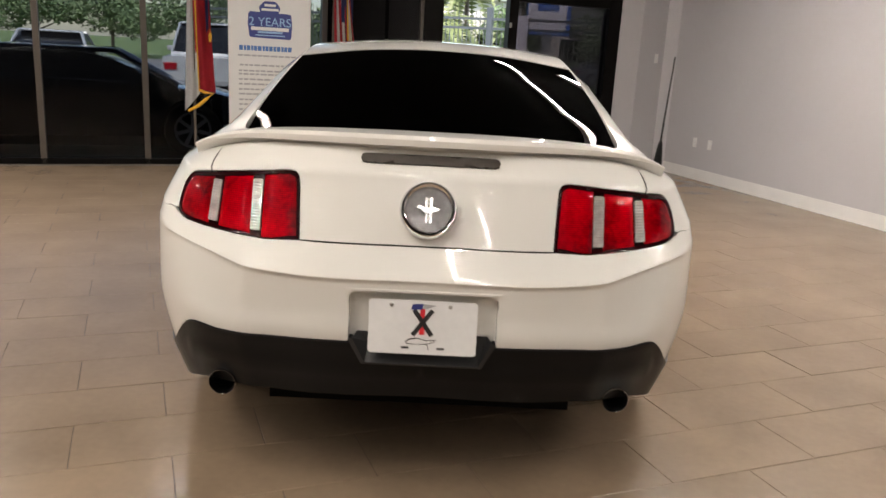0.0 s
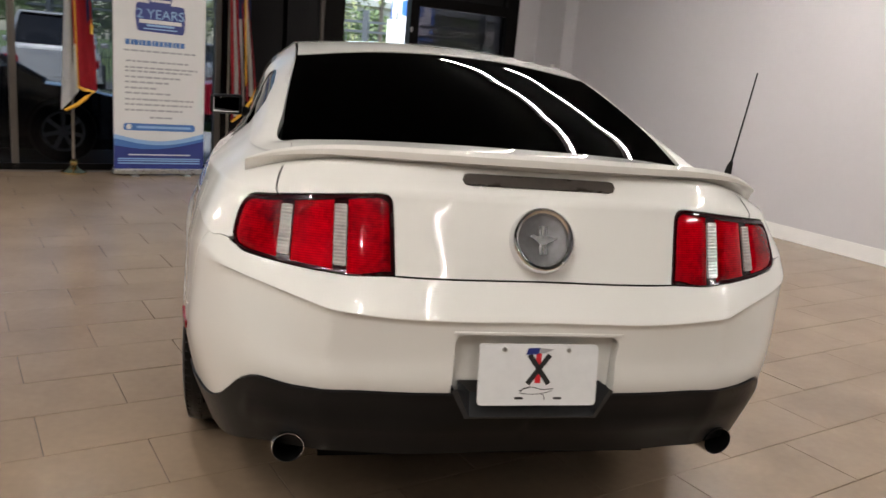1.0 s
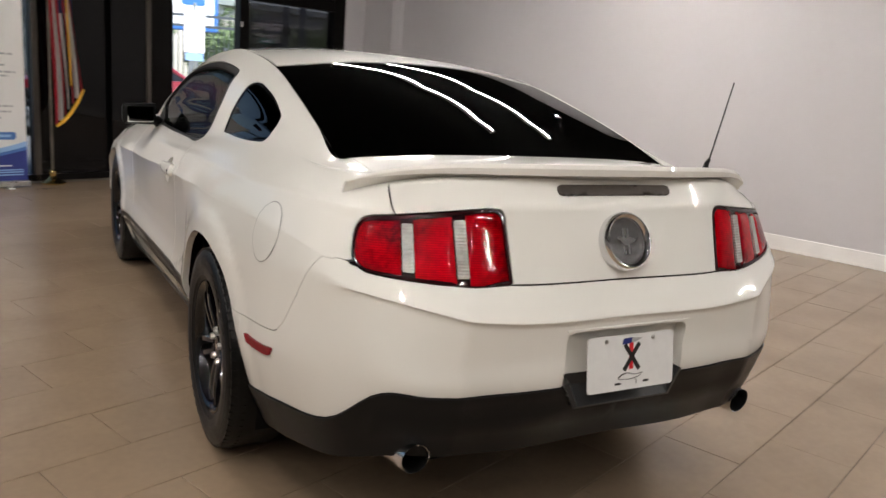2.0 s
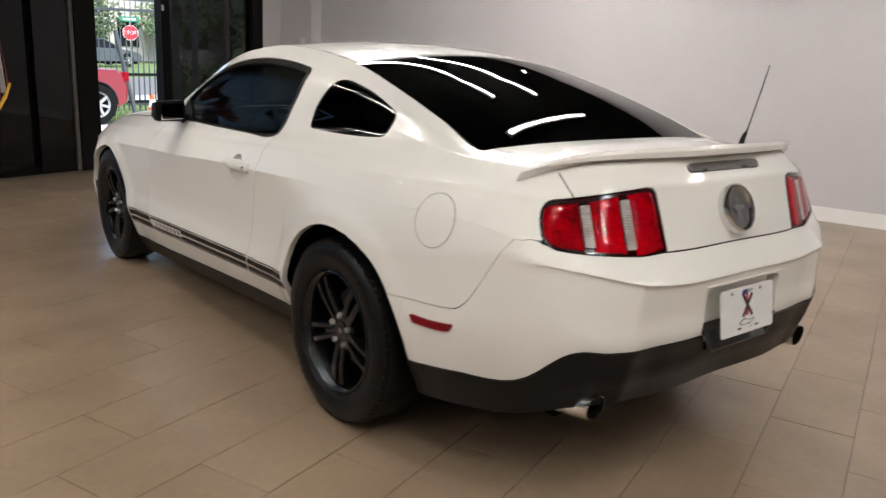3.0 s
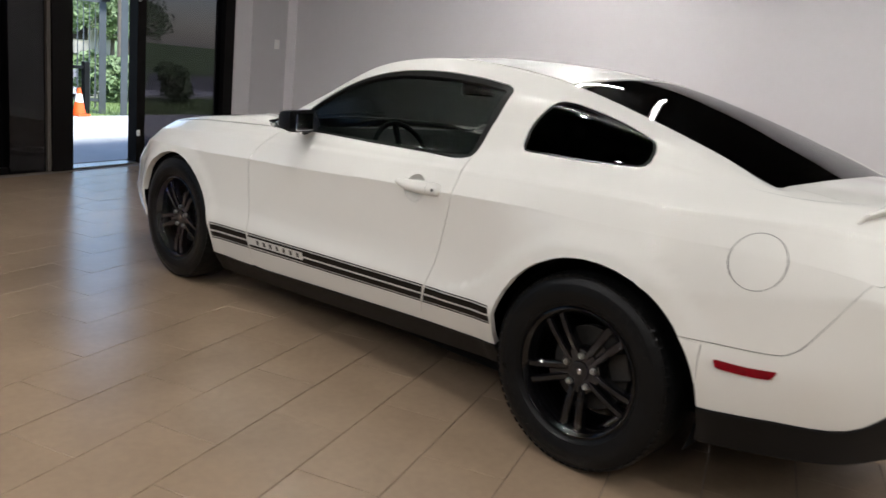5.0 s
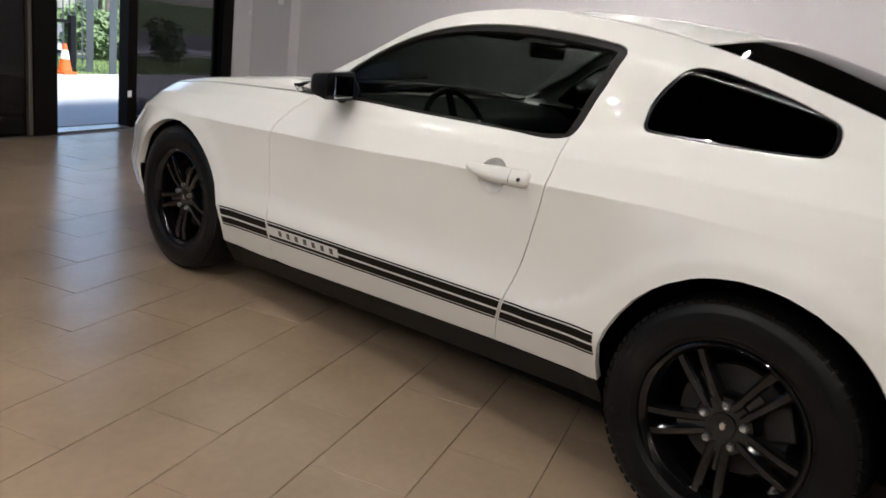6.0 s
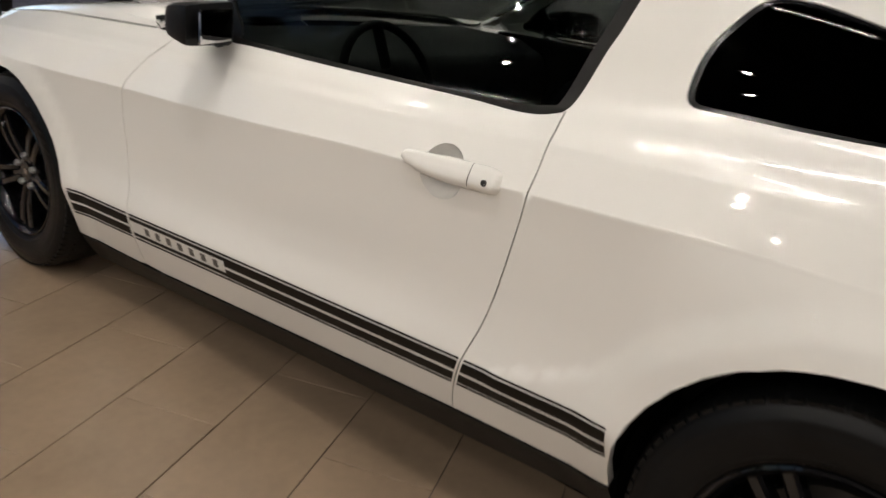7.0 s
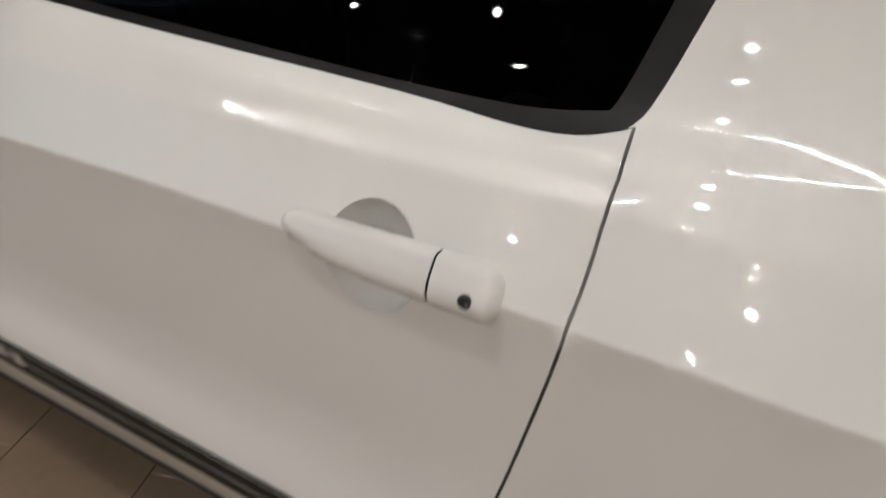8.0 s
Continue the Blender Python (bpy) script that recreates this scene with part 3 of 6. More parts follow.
# panel lines
door_rear = yz(smooth_line([(1.755, .999), (1.747, .953), (1.746, .86), (1.769, .731), (1.800, .592), (1.836, .484), (1.870, .38), (1.888, .306)], 4))
door_front = yz(smooth_line([(2.968, .955), (3.035, .897), (3.085, .846), (3.118, .795), (3.126, .70), (3.108, .532), (3.092, .40), (3.10, .236)], 4))
belt = yz(smooth_line([(1.755, .999), (1.80, .986), (1.863, .981), (1.985, .981), (2.31, .976), (2.687, .972), (2.968, .955)], 5))
win = [(1.755, .996), (1.700, 1.18), (1.676, 1.262), (1.712, 1.282), (1.86, 1.300), (2.083, 1.311), (2.298, 1.299), (2.473, 1.262), (2.66, 1.182), (2.80, 1.082), (2.90, .985), (2.687, .965), (2.31, .968), (1.985, .972), (1.84, .978)]
window_line = yz(rounded(win, [.02, .03, .05, .03, .1, .1, .1, .1, .1, .1, .03, .05, .1, .1, .05], 4))
quarter_line = yz(rounded([(1.552, 1.050), (1.548, 1.150), (1.478, 1.246), (1.405, 1.246), (1.20, 1.202), (1.035, 1.146), (1.030, 1.066), (1.14, 1.056), (1.30, 1.050)], [.035, .05, .035, .06, .1, .035, .045, .1, .1], 5))
arch_r = yz(circle(1.085, .345, .410, -32, 212))
arch_f = yz(circle(3.835, .340, .380, -32, 212))
u_ar0, u_ar1 = BODY.find([(.85, .69, .36), (.85, 1.48, .32)], YZ, SIDE)
u_af0, u_af1 = BODY.find([(.86, 3.46, .22), (.86, 4.21, .25)], YZ, SIDE)
bumper_gap = yz(smooth_line([(.775, .590), (.62, .600), (.48, .612), (.435, .632), (.395, .68), (.30, .845), (.285, .862)], 4)) + BODY.find([(.775, .262, .862), (.757, .245, .86)])
lamp = BODY.find([tuple(p) for p in rounded([(.742, .262, .968), (.372, .158, 1.001), (.362, .092, .816), (.485, .112, .803), (.748, .235, .836)], [.045, .03, .008, .04, .06], 5)])
lamp_top = BODY.find([(.631, .225, .962)])[0]
lid_top = BODY.find([(.631, .300, 1.040)])[0]
lid_glass = BODY.find([(.600, .632, 1.067)])[0]
lamp_low_in, lamp_low_mid = BODY.find([(.362, .092, .816), (.485, .112, .803)])
u_rear = 0.0
u10 = BODY.u(13)
GAP = 0.0018
VE = BODY.v(10)
FINE = [VD + d for d in (-.016, -.010, -.006, -.003, -.0015, .0, .0015, .003, .006, .010, .016)] + [VE + d for d in (-.036, -.029, -.022, -.016, -.010, -.005, 0, .005, .010, .016, .022, .029, .036)]
handle_cup = yz(circle(1.953, .843, .0555, 0, 352, 40))
for side in (-1, 1):
    # door skin
    outline = door_rear[::-1] + belt[1:] + door_front[1:]
    outline = outline + along(outline[-1][0], outline[0][0], VA)[1:-1]
    outline[0][1] = VA
    door = shell("door", [sheet(BODY, grown(outline, -GAP), [handle_cup], side=side, step=.026, fine=FINE)], PAINT, car)
    # front wing
    wing = [q for q in door_front[::-1]]
    wing = wing + [np.array((u10, VF - .002))] + along(u10, BODY.u(16), VF - .004)[1:] + along(BODY.u(16), door_front[-1][0], VA, 40)[:-1]
    shell("front_wing", [sheet(BODY, grown(dense(wing, .02), -GAP), [arch_f], side=side, rim=.03, step=.028, fine=FINE)], PAINT, car)
    # quarter panel, roof rail and front pillar in one pressing
    q = [door_rear[-1]] + along(door_rear[-1][0], u_ar0[0], VA, 40)[1:] + [np.array((u_ar0[0], bumper_gap[0][1]))]
    q = [p for p in q] + bumper_gap + [lamp_top + [.004, -.05]] + [lamp_top, lid_top, lid_glass] + along(lid_glass[0], u10, VR - .003, 60) + [door_front[0] + [.01, 0]] + belt[::-1] + door_rear[1:-1]
    shell("quarter_panel", [sheet(BODY, grown(dense(q, .02), -GAP), [arch_r, grown(window_line, .001), grown(quarter_line, .001), grown(lamp, .003)], side=side, rim=.022, step=.024, fine=FINE)], PAINT, car)
    # black lower edge between the wheels
    rocker = along(u_ar1[0], u_af0[0], VA - .003, 40) + along(u_af0[0], u_ar1[0], 0.004, 40)
    shell("rocker", [sheet(BODY, rocker, [grown(arch_r, .0), grown(arch_f, .0)], side=side, rim=.05, rise=.004)], BLACK, car, "black plastic rocker panel")
    # glass
    shell("side_window", [sheet(BODY, grown(window_line, -.022), side=side, rise=-.012, rim=.004, back=True)], SIDEGLASS, car, "tinted side window glass")
    shell("window_seal", [sheet(BODY, grown(window_line, -.0005), [grown(window_line, -.030)], side=side, rise=-.003, rim=.014, step=.012)], SEAL, car, "black window seal")
    shell("quarter_window", [sheet(BODY, grown(quarter_line, -.003), side=side, rise=-.004, rim=.004, back=True)], DARKGLASS, car, "dark tinted quarter window glass")
    shell("window_seal", [sheet(BODY, grown(quarter_line, -.0005), [grown(quarter_line, -.012)], side=side, rise=-.002, rim=.012, step=.01)], TRIM, car, "black window seal")
    # tail lamp
    tail_lamp = shell("tail_lamp", [sheet(BODY, grown(lamp, -.001), [grown(lamp, -.0065)], side=side, rise=.002, rim=.03, step=.01), sheet(BODY, grown(lamp, -.004), side=side, rise=-.006, rim=.004, step=.03)], BEZEL, car, "tail lamp with dark red surround")
    inner = grown(lamp, -.0078)
    ring = np.array(dense(inner, .004))
    cuts = [0]
    for xa, xb in ((.474, .508), (.604, .635)):
        ua, ub = sorted(p[0] for p in BODY.find([(x, .11 + (x - .37) * .33, .90) for x in (xa, xb)], (1, .3, 1), (0, BODY.u(5))))
        cuts += [ua, ub]
        keep = np.array([q for q in ring if ua <= q[0] <= ub])
        c = keep[:, 1].mean()
        top, low = keep[keep[:, 1] > c][:, 1].min() - .006, keep[keep[:, 1] <= c][:, 1].max() + .008
        strip = rounded([(ua + .002, low), (ub - .002, low), (ub - .002, top), (ua + .002, top)], .004, 3)
        shell("clear_lens", [sheet(BODY, strip, side=side, rise=.004, rim=.006, step=.012)], CLEAR, tail_lamp, "ribbed clear lens")
    cuts += [BODY.umax]
    for ua, ub in ((cuts[0], cuts[1]), (cuts[2], cuts[3]), (cuts[4], cuts[5])):
        me = pad(strip_of(list(inner), ua, ub), .0075, .022, side, -.004, step=.010)
        me.name = "red_lens"
        link("red_lens", me, RED, tail_lamp, "domed red lens")
    # side marker, fuel door
    marker = yz(rounded([(.645, .553), (.632, .528), (.478, .539), (.462, .566)], .008, 3))
    shell("side_marker", [sheet(BODY, marker, side=side, rise=.006, rim=.008, step=.012)], DEEPRED, car, "dark red side marker lens")
    if side < 0:
        flap = yz(circle(.582, .864, .083, 0, 355, 48))
        shell("fuel_door", [sheet(BODY, grown(flap, -.002), side=side, rise=.0018, rim=.008, step=.02)], PAINT, car, "round white fuel door")
        # dark ring laid on the skin for the shade in the flap's gap
        shell("fuel_door_gap_shade", [sheet(BODY, grown(flap, .0002), [grown(flap, -.0022)], side=side, rise=.0012, rim=0, step=.01)], BLACK, car, "dark ring standing for the shade round the fuel door")
    # stripes on the flank: two broad and two fine bands, parted at the door gaps; slim round the marks
    def stripe_z(y, drop):
        return .4825 - (y - 1.497) * .0405 - drop * (1.2 + .2 * (y - 1.497) / 1.93)

    def parting(drop):
        return 1.836 + (.484 - stripe_z(1.85, drop)) * .33

    for a, b in ((1.497, "gap"), ("gap", 2.64), (2.64, 3.084), (3.101, 3.430)):
        for top, h in ((0, .0036), (.0078, .0205), (.0358, .0190), (.0588, .0036)):
            if a == 2.64 and h > .01:
                h, top = .0080, top if top < .03 else top + .0100
            ends = []
            for d in (top, top + h):
                ends.append((parting(d) + .0075 if a == "gap" else a, parting(d) - .0075 if b == "gap" else b))
            line = yz([(y, stripe_z(y, top)) for y in np.linspace(ends[0][0], ends[0][1], 14)] + [(y, stripe_z(y, top + h)) for y in np.linspace(ends[1][1], ends[1][0], 14)])
            shell("rocker_stripe", [sheet(BODY, line, side=side, rise=.0016, rim=.0016, step=.03)], DECAL, car, "dark brown vinyl stripe")
    for k in range(7):
        y = 3.005 - k * .054
        line = yz([(y - .009, stripe_z(y, .0225)), (y + .009, stripe_z(y, .0225)), (y + .009, stripe_z(y, .0390)), (y - .009, stripe_z(y, .0390))])
        shell("stripe_mark", [sheet(BODY, line, side=side, rise=.0018, rim=.0018, step=.02)], DECALGREY, car, "small grey mark in the stripe")
    # wheel well and inner black sill behind the panels
    for cy, r in ((1.085, .40), (3.835, .38)):
        bm = bmesh.new()
        ring = [(cy + r * math.cos(a), .345 + r * math.sin(a)) for a in [radians(d) for d in range(-20, 201, 10)]]
        outer_v = [bm.verts.new((side * .845, y, z)) for y, z in ring]
        inner_v = [bm.verts.new((side * .52, y, z)) for y, z in ring]
        for i in range(len(ring) - 1):
            bm.faces.new((outer_v[i], outer_v[i + 1], inner_v[i + 1], inner_v[i]))
        bm.faces.new(inner_v)
        part("wheel_well", bm, DARK, car, "black wheel well")

# pieces that run from flank to flank
both = (-1, 1)
inner_side = BODY.find([(.392, .11, z) for z in (.83, .87, .92, .965)] + [(.40, .155, .975), (.45, .178, .972), (.55, .206, .965)])
lid = along(0, inner_side[0][0], VD + .002) + inner_side + [lamp_top, lid_top, lid_glass] + along(lid_glass[0], 0, VR - .004, 24)
shell("boot_lid", [sheet(BODY, lid, [grown(lamp, .003)], side=s, rim=.014, step=.026) for s in both], PAINT, car)
# a dark strip over the lid's shut line stands for its shade
for s in both:
    cut = [lamp_top, lid_top, lid_top + [.0042, 0], lamp_top + [.0042, 0]]
    shell("lid_gap_shade", [sheet(BODY, cut, side=s, rise=.0012, rim=0, step=.012)], SEAL, car, "dark strip standing for the shade beside the boot lid")
bump = along(0, u_ar0[0], VA, 40) + [np.array((u_ar0[0], bumper_gap[0][1] - .0015))] + [p - [0, .0002] for p in bumper_gap] + [np.array((lamp_low_mid[0] + .26, BODY.find([(.75, .24, .85)])[0][1]))] + [np.array((lamp_low_mid[0], lamp_low_mid[1] + .02)), np.array((lamp_low_in[0], VD - .002))] + along(lamp_low_in[0], 0, VD - .003)[1:]
recess = BODY.find([tuple(p) for p in rounded([(-.0, .05, .50), (.212, .05, .50), (.212, .05, .690), (-.0, .05, .690)], [0.001, .001, .025, .001], 4)], XZ, (0, BODY.u(3)))
recess = [q for q in recess]
shell("rear_bumper", [sheet(BODY, dense(bump, .02), [arch_r, grown(lamp, .003), recess], side=s, rim=.012, step=.026) for s in both], PAINT, car)
valance = along(0, u_ar0[0] + .02, VA - .003, 40) + along(u_ar0[0] + .02, 0, 0.004, 40)
notch = BODY.find([(-.0, .05, .56), (.212, .05, .56), (.210, .06, .546), (.170, .06, .478), (0, .06, .478)], XZ, (0, BODY.u(3)))
shell("bumper_valance", [sheet(BODY, valance, [arch_r, notch], side=s, rim=.06, rise=.006) for s in both], BLACK, car, "black textured bumper valance")
front_bumper = along(BODY.u(16) + .004, BODY.umax, VA, 20) + along(BODY.umax, BODY.u(16) + .004, VF - .004, 20)
shell("front_bumper", [sheet(BODY, front_bumper, [arch_f], side=s, rim=.012) for s in both], PAINT, car)
lip = along(u_af1[0] - .02, BODY.umax, VA - .003, 20) + along(BODY.umax, u_af1[0] - .02, .004, 20)
shell("front_lip", [sheet(BODY, lip, [arch_f], side=s, rim=.04) for s in both], BLACK, car, "black front lip")
bonnet = along(u10 + .012, BODY.umax, VF + .002, 40) + along(BODY.umax, u10 + .012, VR - .03, 40)
shell("bonnet", [sheet(BODY, bonnet, side=s, rim=.014) for s in both], PAINT, car)
cowl = along(u10 + .002, BODY.umax, VR - .034, 40) + along(BODY.umax, u10 + .002, VR, 40)
shell("cowl", [sheet(BODY, cowl, side=s, rim=.01, rise=-.004) for s in both], BLACK, car, "black windscreen cowl")


def top_piece(i0, i1, a=.006, b=.006, w=.006):
    u0, u1 = TOP.u(i0) + a, TOP.u(i1) - b
    return [np.array((u, w)) for u in np.linspace(u0, u1, 30)] + [np.array((u1, v)) for v in np.linspace(w, TOP.vmax, 12)][1:] + [np.array((u, TOP.vmax)) for u in np.linspace(u1, u0, 30)][1:] + [np.array((u0, v)) for v in np.linspace(TOP.vmax, w, 12)][1:-1]


shell("rear_window", [sheet(TOP, top_piece(0, 3, .002, .0, .004), side=s, rise=-.003, rim=.004, step=.03, back=True) for s in both], DARKGLASS, car, "black tinted rear window")
shell("roof", [sheet(TOP, top_piece(3, 6, .005, .02, .008), side=s, rim=.014, step=.03) for s in both], PAINT, car)
shell("windscreen", [sheet(TOP, top_piece(6, 8, -.012, .03, .012), side=s, rise=-.003, rim=.005, step=.03, back=True) for s in both], SIDEGLASS, car, "tinted windscreen")
shell("roof_lining", [sheet(TOP, top_piece(3, 6, -.0, .0, -.0 + .002), side=s, rise=-.030, rim=0, step=.05) for s in both], CABIN, car, "dark roof lining")
for s in both:
    ditch = [np.array((u, .018)) for u in np.linspace(TOP.u(3) - .01, TOP.u(7) + .3, 40)] + [np.array((u, 0)) for u in np.linspace(TOP.u(7) + .3, TOP.u(3) - .01, 40)]
    shell("roof_ditch", [sheet(TOP, ditch, side=s, rise=-.006, rim=.01, step=.02)], TRIM, car, "black roof ditch strip")
# an inner black skin closes the gaps between the panels
inner_skin = along(0, BODY.umax, .01, 80) + along(BODY.umax, 0, VF - .02, 80)
shell("inner_body", [sheet(BODY, inner_skin, [grown(arch_r, .01), grown(arch_f, .01), grown(recess, .02), grown(handle_cup, .02)], side=s, rise=-.022, rim=.0, step=.06) for s in both], DARK, car, "black inner body")
deck_skin = along(0, BODY.u(5) - .02, VF - .03, 20) + along(BODY.u(5) - .02, 0, VR - .01, 20)
shell("inner_deck", [sheet(BODY, deck_skin, side=s, rise=-.022, rim=0, step=.06) for s in both], DARK, car, "black inner deck")
bm = boxed((-.70, 1.40, .145), (.70, 3.5, .22))
# low block added under the tail to hold light off the floor
box(bm, (-.50, .36, .205), (.50, 1.40, .34))
part("floor_pan", bm, DARK, car, "black floor pan with a low block added for shade")

# number plate recess, notch and trim
bm = boxed((-.216, .075, .49), (.216, .10, .70))
part("plate_recess", bm, PAINT, car)
bm = bmesh.new()
box(bm, (-.216, .03, .694), (.216, .085, .70))
for x in (-.217, .211):
    box(bm, (x, .045, .545), (x + .006, .085, .70))
part("recess_frame", bm, PAINT, car)
bm = bmesh.new()
shape = [(-.212, .550), (-.172, .476), (.172, .476), (.212, .550)]
inn = [(-.188, .560), (-.154, .528), (.154, .528), (.188, .560)]
fr = [bm.verts.new((x, .028, z)) for x, z in shape]
mid = [bm.verts.new((x, .024, z)) for x, z in [(a[0] * .94, a[1] + .006) for a in shape]]
bk = [bm.verts.new((x, .072, z)) for x, z in inn]
for a, b in ((fr, mid), (mid, bk)):
    for i in range(3):
        bm.faces.new((a[i], a[i + 1], b[i + 1], b[i]))
bm.faces.new(bk[::-1])
bmesh.ops.recalc_face_normals(bm, faces=bm.faces)
part("plate_notch", bm, SATIN, car, "black plate notch in the valance")

# number plate: white dealer plate with plain printed shapes
TILT = Matrix.Translation((0, .012, .599)) @ Matrix.Rotation(radians(-9), 4, "X") @ Matrix.Rotation(radians(90), 4, "X")
plate = part("dealer_plate", prism(rounded([(-.1525, -.076), (.1525, -.076), (.1525, .076), (-.1525, .076)], .012), .003, TILT @ Matrix.Translation((0, 0, -.003))), PLATEW, car, "white dealer plate with printed emblem")


def print_on(name, outline, material, m, parent, lift=.0006, label=""):
    return part(name, prism(outline, lift, m), material, parent, label)


def bar(a, b, w):
    a, b = np.array(a), np.array(b)
    n = np.array([-(b - a)[1], (b - a)[0]]) / np.linalg.norm(b - a) * w / 2
    return [a - n, b - n, b + n, a + n]


print_on("printed_bar", bar((-.002, -.02), (-.002, .055), .014), REDP, TILT, plate)
for a, b in (((-.028, -.022), (.026, .05)), ((.026, -.022), (-.026, .05))):
    print_on("printed_bar", bar(a, b, .013), INK, TILT @ Matrix.Translation((0, 0, .0006)), plate)
print_on("printed_patch", [(-.036, .05), (-.030, .066), (.0, .068), (-.004, .052)], BLUEP, TILT @ Matrix.Translation((0, 0, .0012)), plate)
print_on("printed_patch", [(-.002, .054), (.0, .067), (.036, .064), (.012, .054)], GREYP, TILT @ Matrix.Translation((0, 0, .0008)), plate)
for pts, r in (([(-.048, -.040), (-.020, -.030), (.010, -.036), (.040, -.034)], .0012), ([(-.046, -.046), (-.010, -.048), (.02, -.044), (.036, -.038)], .0010), ([(.008, -.046), (.016, -.052), (.018, -.062)], .0010), ([(-.046, -.044), (-.036, -.034), (-.022, -.032)], .0014)):
    part("printed_line", tube([TILT @ Vector((x, y, 0)) for x, y in smooth_line(pts, 5)], r, 5), INK, plate)
for x, z in ((-.048, -.058), (.052, -.058)):
    print_on("slot", rounded([(x - .011, z - .003), (x + .011, z - .003), (x + .011, z + .003), (x - .011, z + .003)], .003), INK, TILT, plate)
for x in (-.09, .075):
    m = TILT @ Matrix.Translation((x, .062, 0))
    bm = lathe([(0, .006), (.003, .0055), (.004, .003), (.004, 0.0)], 12, "Z")
    bmesh.ops.transform(bm, matrix=m, verts=bm.verts)
    part("screw", bm, STEEL, plate, "steel plate screw")

# round badge: chrome ring, dark face, plain shapes
BADGE = Matrix.Translation((0, .111, .912)) @ Matrix.Rotation(radians(90 - 21), 4, "X") @ Matrix.Scale(1.38, 4)
bm = lathe([(-.012, .0585), (.010, .0595), (.020, .0575), (.0235, .0535), (.022, .049), (.016, .0455), (.010, .044)], 56, "Z")
bmesh.ops.transform(bm, matrix=BADGE, verts=bm.verts)
badge = part("badge", bm, CHROME, car, "round chrome badge", smooth=50)
bm = lathe([(.006, .0), (.0105, .025), (.012, .046)], 40, "Z")
for f in list(bm.faces):
    if len(f.verts) > 8:
        bm.faces.remove(f)
bmesh.ops.transform(bm, matrix=BADGE, verts=bm.verts)
part("badge_face", bm, BADGEM, badge, "dark grey metal badge face", smooth=60)
for x, m_ in ((-.0052, BADGEF), (0, STEEL), (.0052, BADGEF)):
    part("badge_bar", prism([(x - .0024, -.026), (x + .0024, -.026), (x + .0024, .026), (x - .0024, .026)], .003, BADGE @ Matrix.Translation((0, 0, .010))), m_, badge, "badge bar")
part("badge_figure", prism([(-.034, .006), (-.026, .011), (-.008, .006), (.012, .009), (.026, .004), (.034, .006), (.020, -.003), (.006, -.008), (-.006, -.012), (-.014, -.006), (-.024, .002)], .004, BADGE @ Matrix.Translation((0, 0, .0128)) @ Matrix.Diagonal((.78, .85, 1, 1))), BADGEF, badge, "plain chrome figure")

for k in range(11):
    a = radians(200 + k * 14)
    m = BADGE @ Matrix.Translation((.0505 * math.cos(a), .0505 * math.sin(a), .0145)) @ Matrix.Rotation(a, 4, "Z")
    part("badge_mark", prism([(-.0035, -.0028), (.0035, -.0028), (.0035, .0028), (-.0035, .0028)], .0022, m), INK if k % 3 else BADGEF, badge, "small badge mark")

# third brake lamp
line = [np.array((u, v)) for u, v in BODY.find([(x, .175, z) for x, z in [(0, 1.033), (.184, 1.033), (.195, 1.036), (.1995, 1.046), (.195, 1.056), (.184, 1.059), (0, 1.059)]], (1, .2, 1), (0, BODY.u(2)))]
shell("brake_lamp", [sheet(BODY, line, side=s, rise=.006, rim=.010, step=.012) for s in both], mat("smoked_brown_lens", (0.045, 0.036, 0.03), 0.35, spec=0.25, coat=0.0, vary=0.2, scale=60, bump=0.3, bump_scale=300), car, "smoked high brake lamp")

# boot spoiler: a low blade that sweeps down at both ends
bm = bmesh.new()
xs = np.linspace(-1, 1, 49)
loops = []
for a in xs:
    f = abs(a)
    x = a * .725
    yr = .145 + .205 * f ** 2.6                      # trailing edge
    zt = 1.118 - .014 * f ** 2 - .062 * f ** 6
    chord = .115 * (1 - .62 * f ** 5)
    t = .030 * (1 - .80 * f ** 4)
    zb = zt - t
    loops.append([bm.verts.new(p) for p in ((x, yr + .003, zb), (x, yr, zb + t * .6), (x, yr + .006, zt), (x, yr + chord * .4, zt - .006), (x, yr + chord * .8, zt - .024 - .012 * f), (x, yr + chord, zt - .046), (x, yr + chord * .6, zb - .030), (x, yr + chord * .25, zb - .006))])
for a, b in zip(loops, loops[1:]):
    n = len(a)
    for k in range(n):
        bm.faces.new((a[k], a[(k + 1) % n], b[(k + 1) % n], b[k]))
bm.faces.new(loops[0])
bm.faces.new(loops[-1][::-1])
bmesh.ops.recalc_face_normals(bm, faces=bm.faces)
part("spoiler", bm, PAINT, car, "white boot spoiler", smooth=35)

# aerial on the far rear wing
ant = part("aerial", tube([(.765, .574, 1.02), (.763, .560, 1.085), (.760, .548, 1.10)], [.016, .009, .006], 12), BLACK, car, "black whip aerial", smooth=40)
part("aerial_rod", tube([(.760, .550, 1.095), (.757, .515, 1.24), (.755, .484, 1.376)], [.0032, .0026, .0022], 8), BLACK, ant)

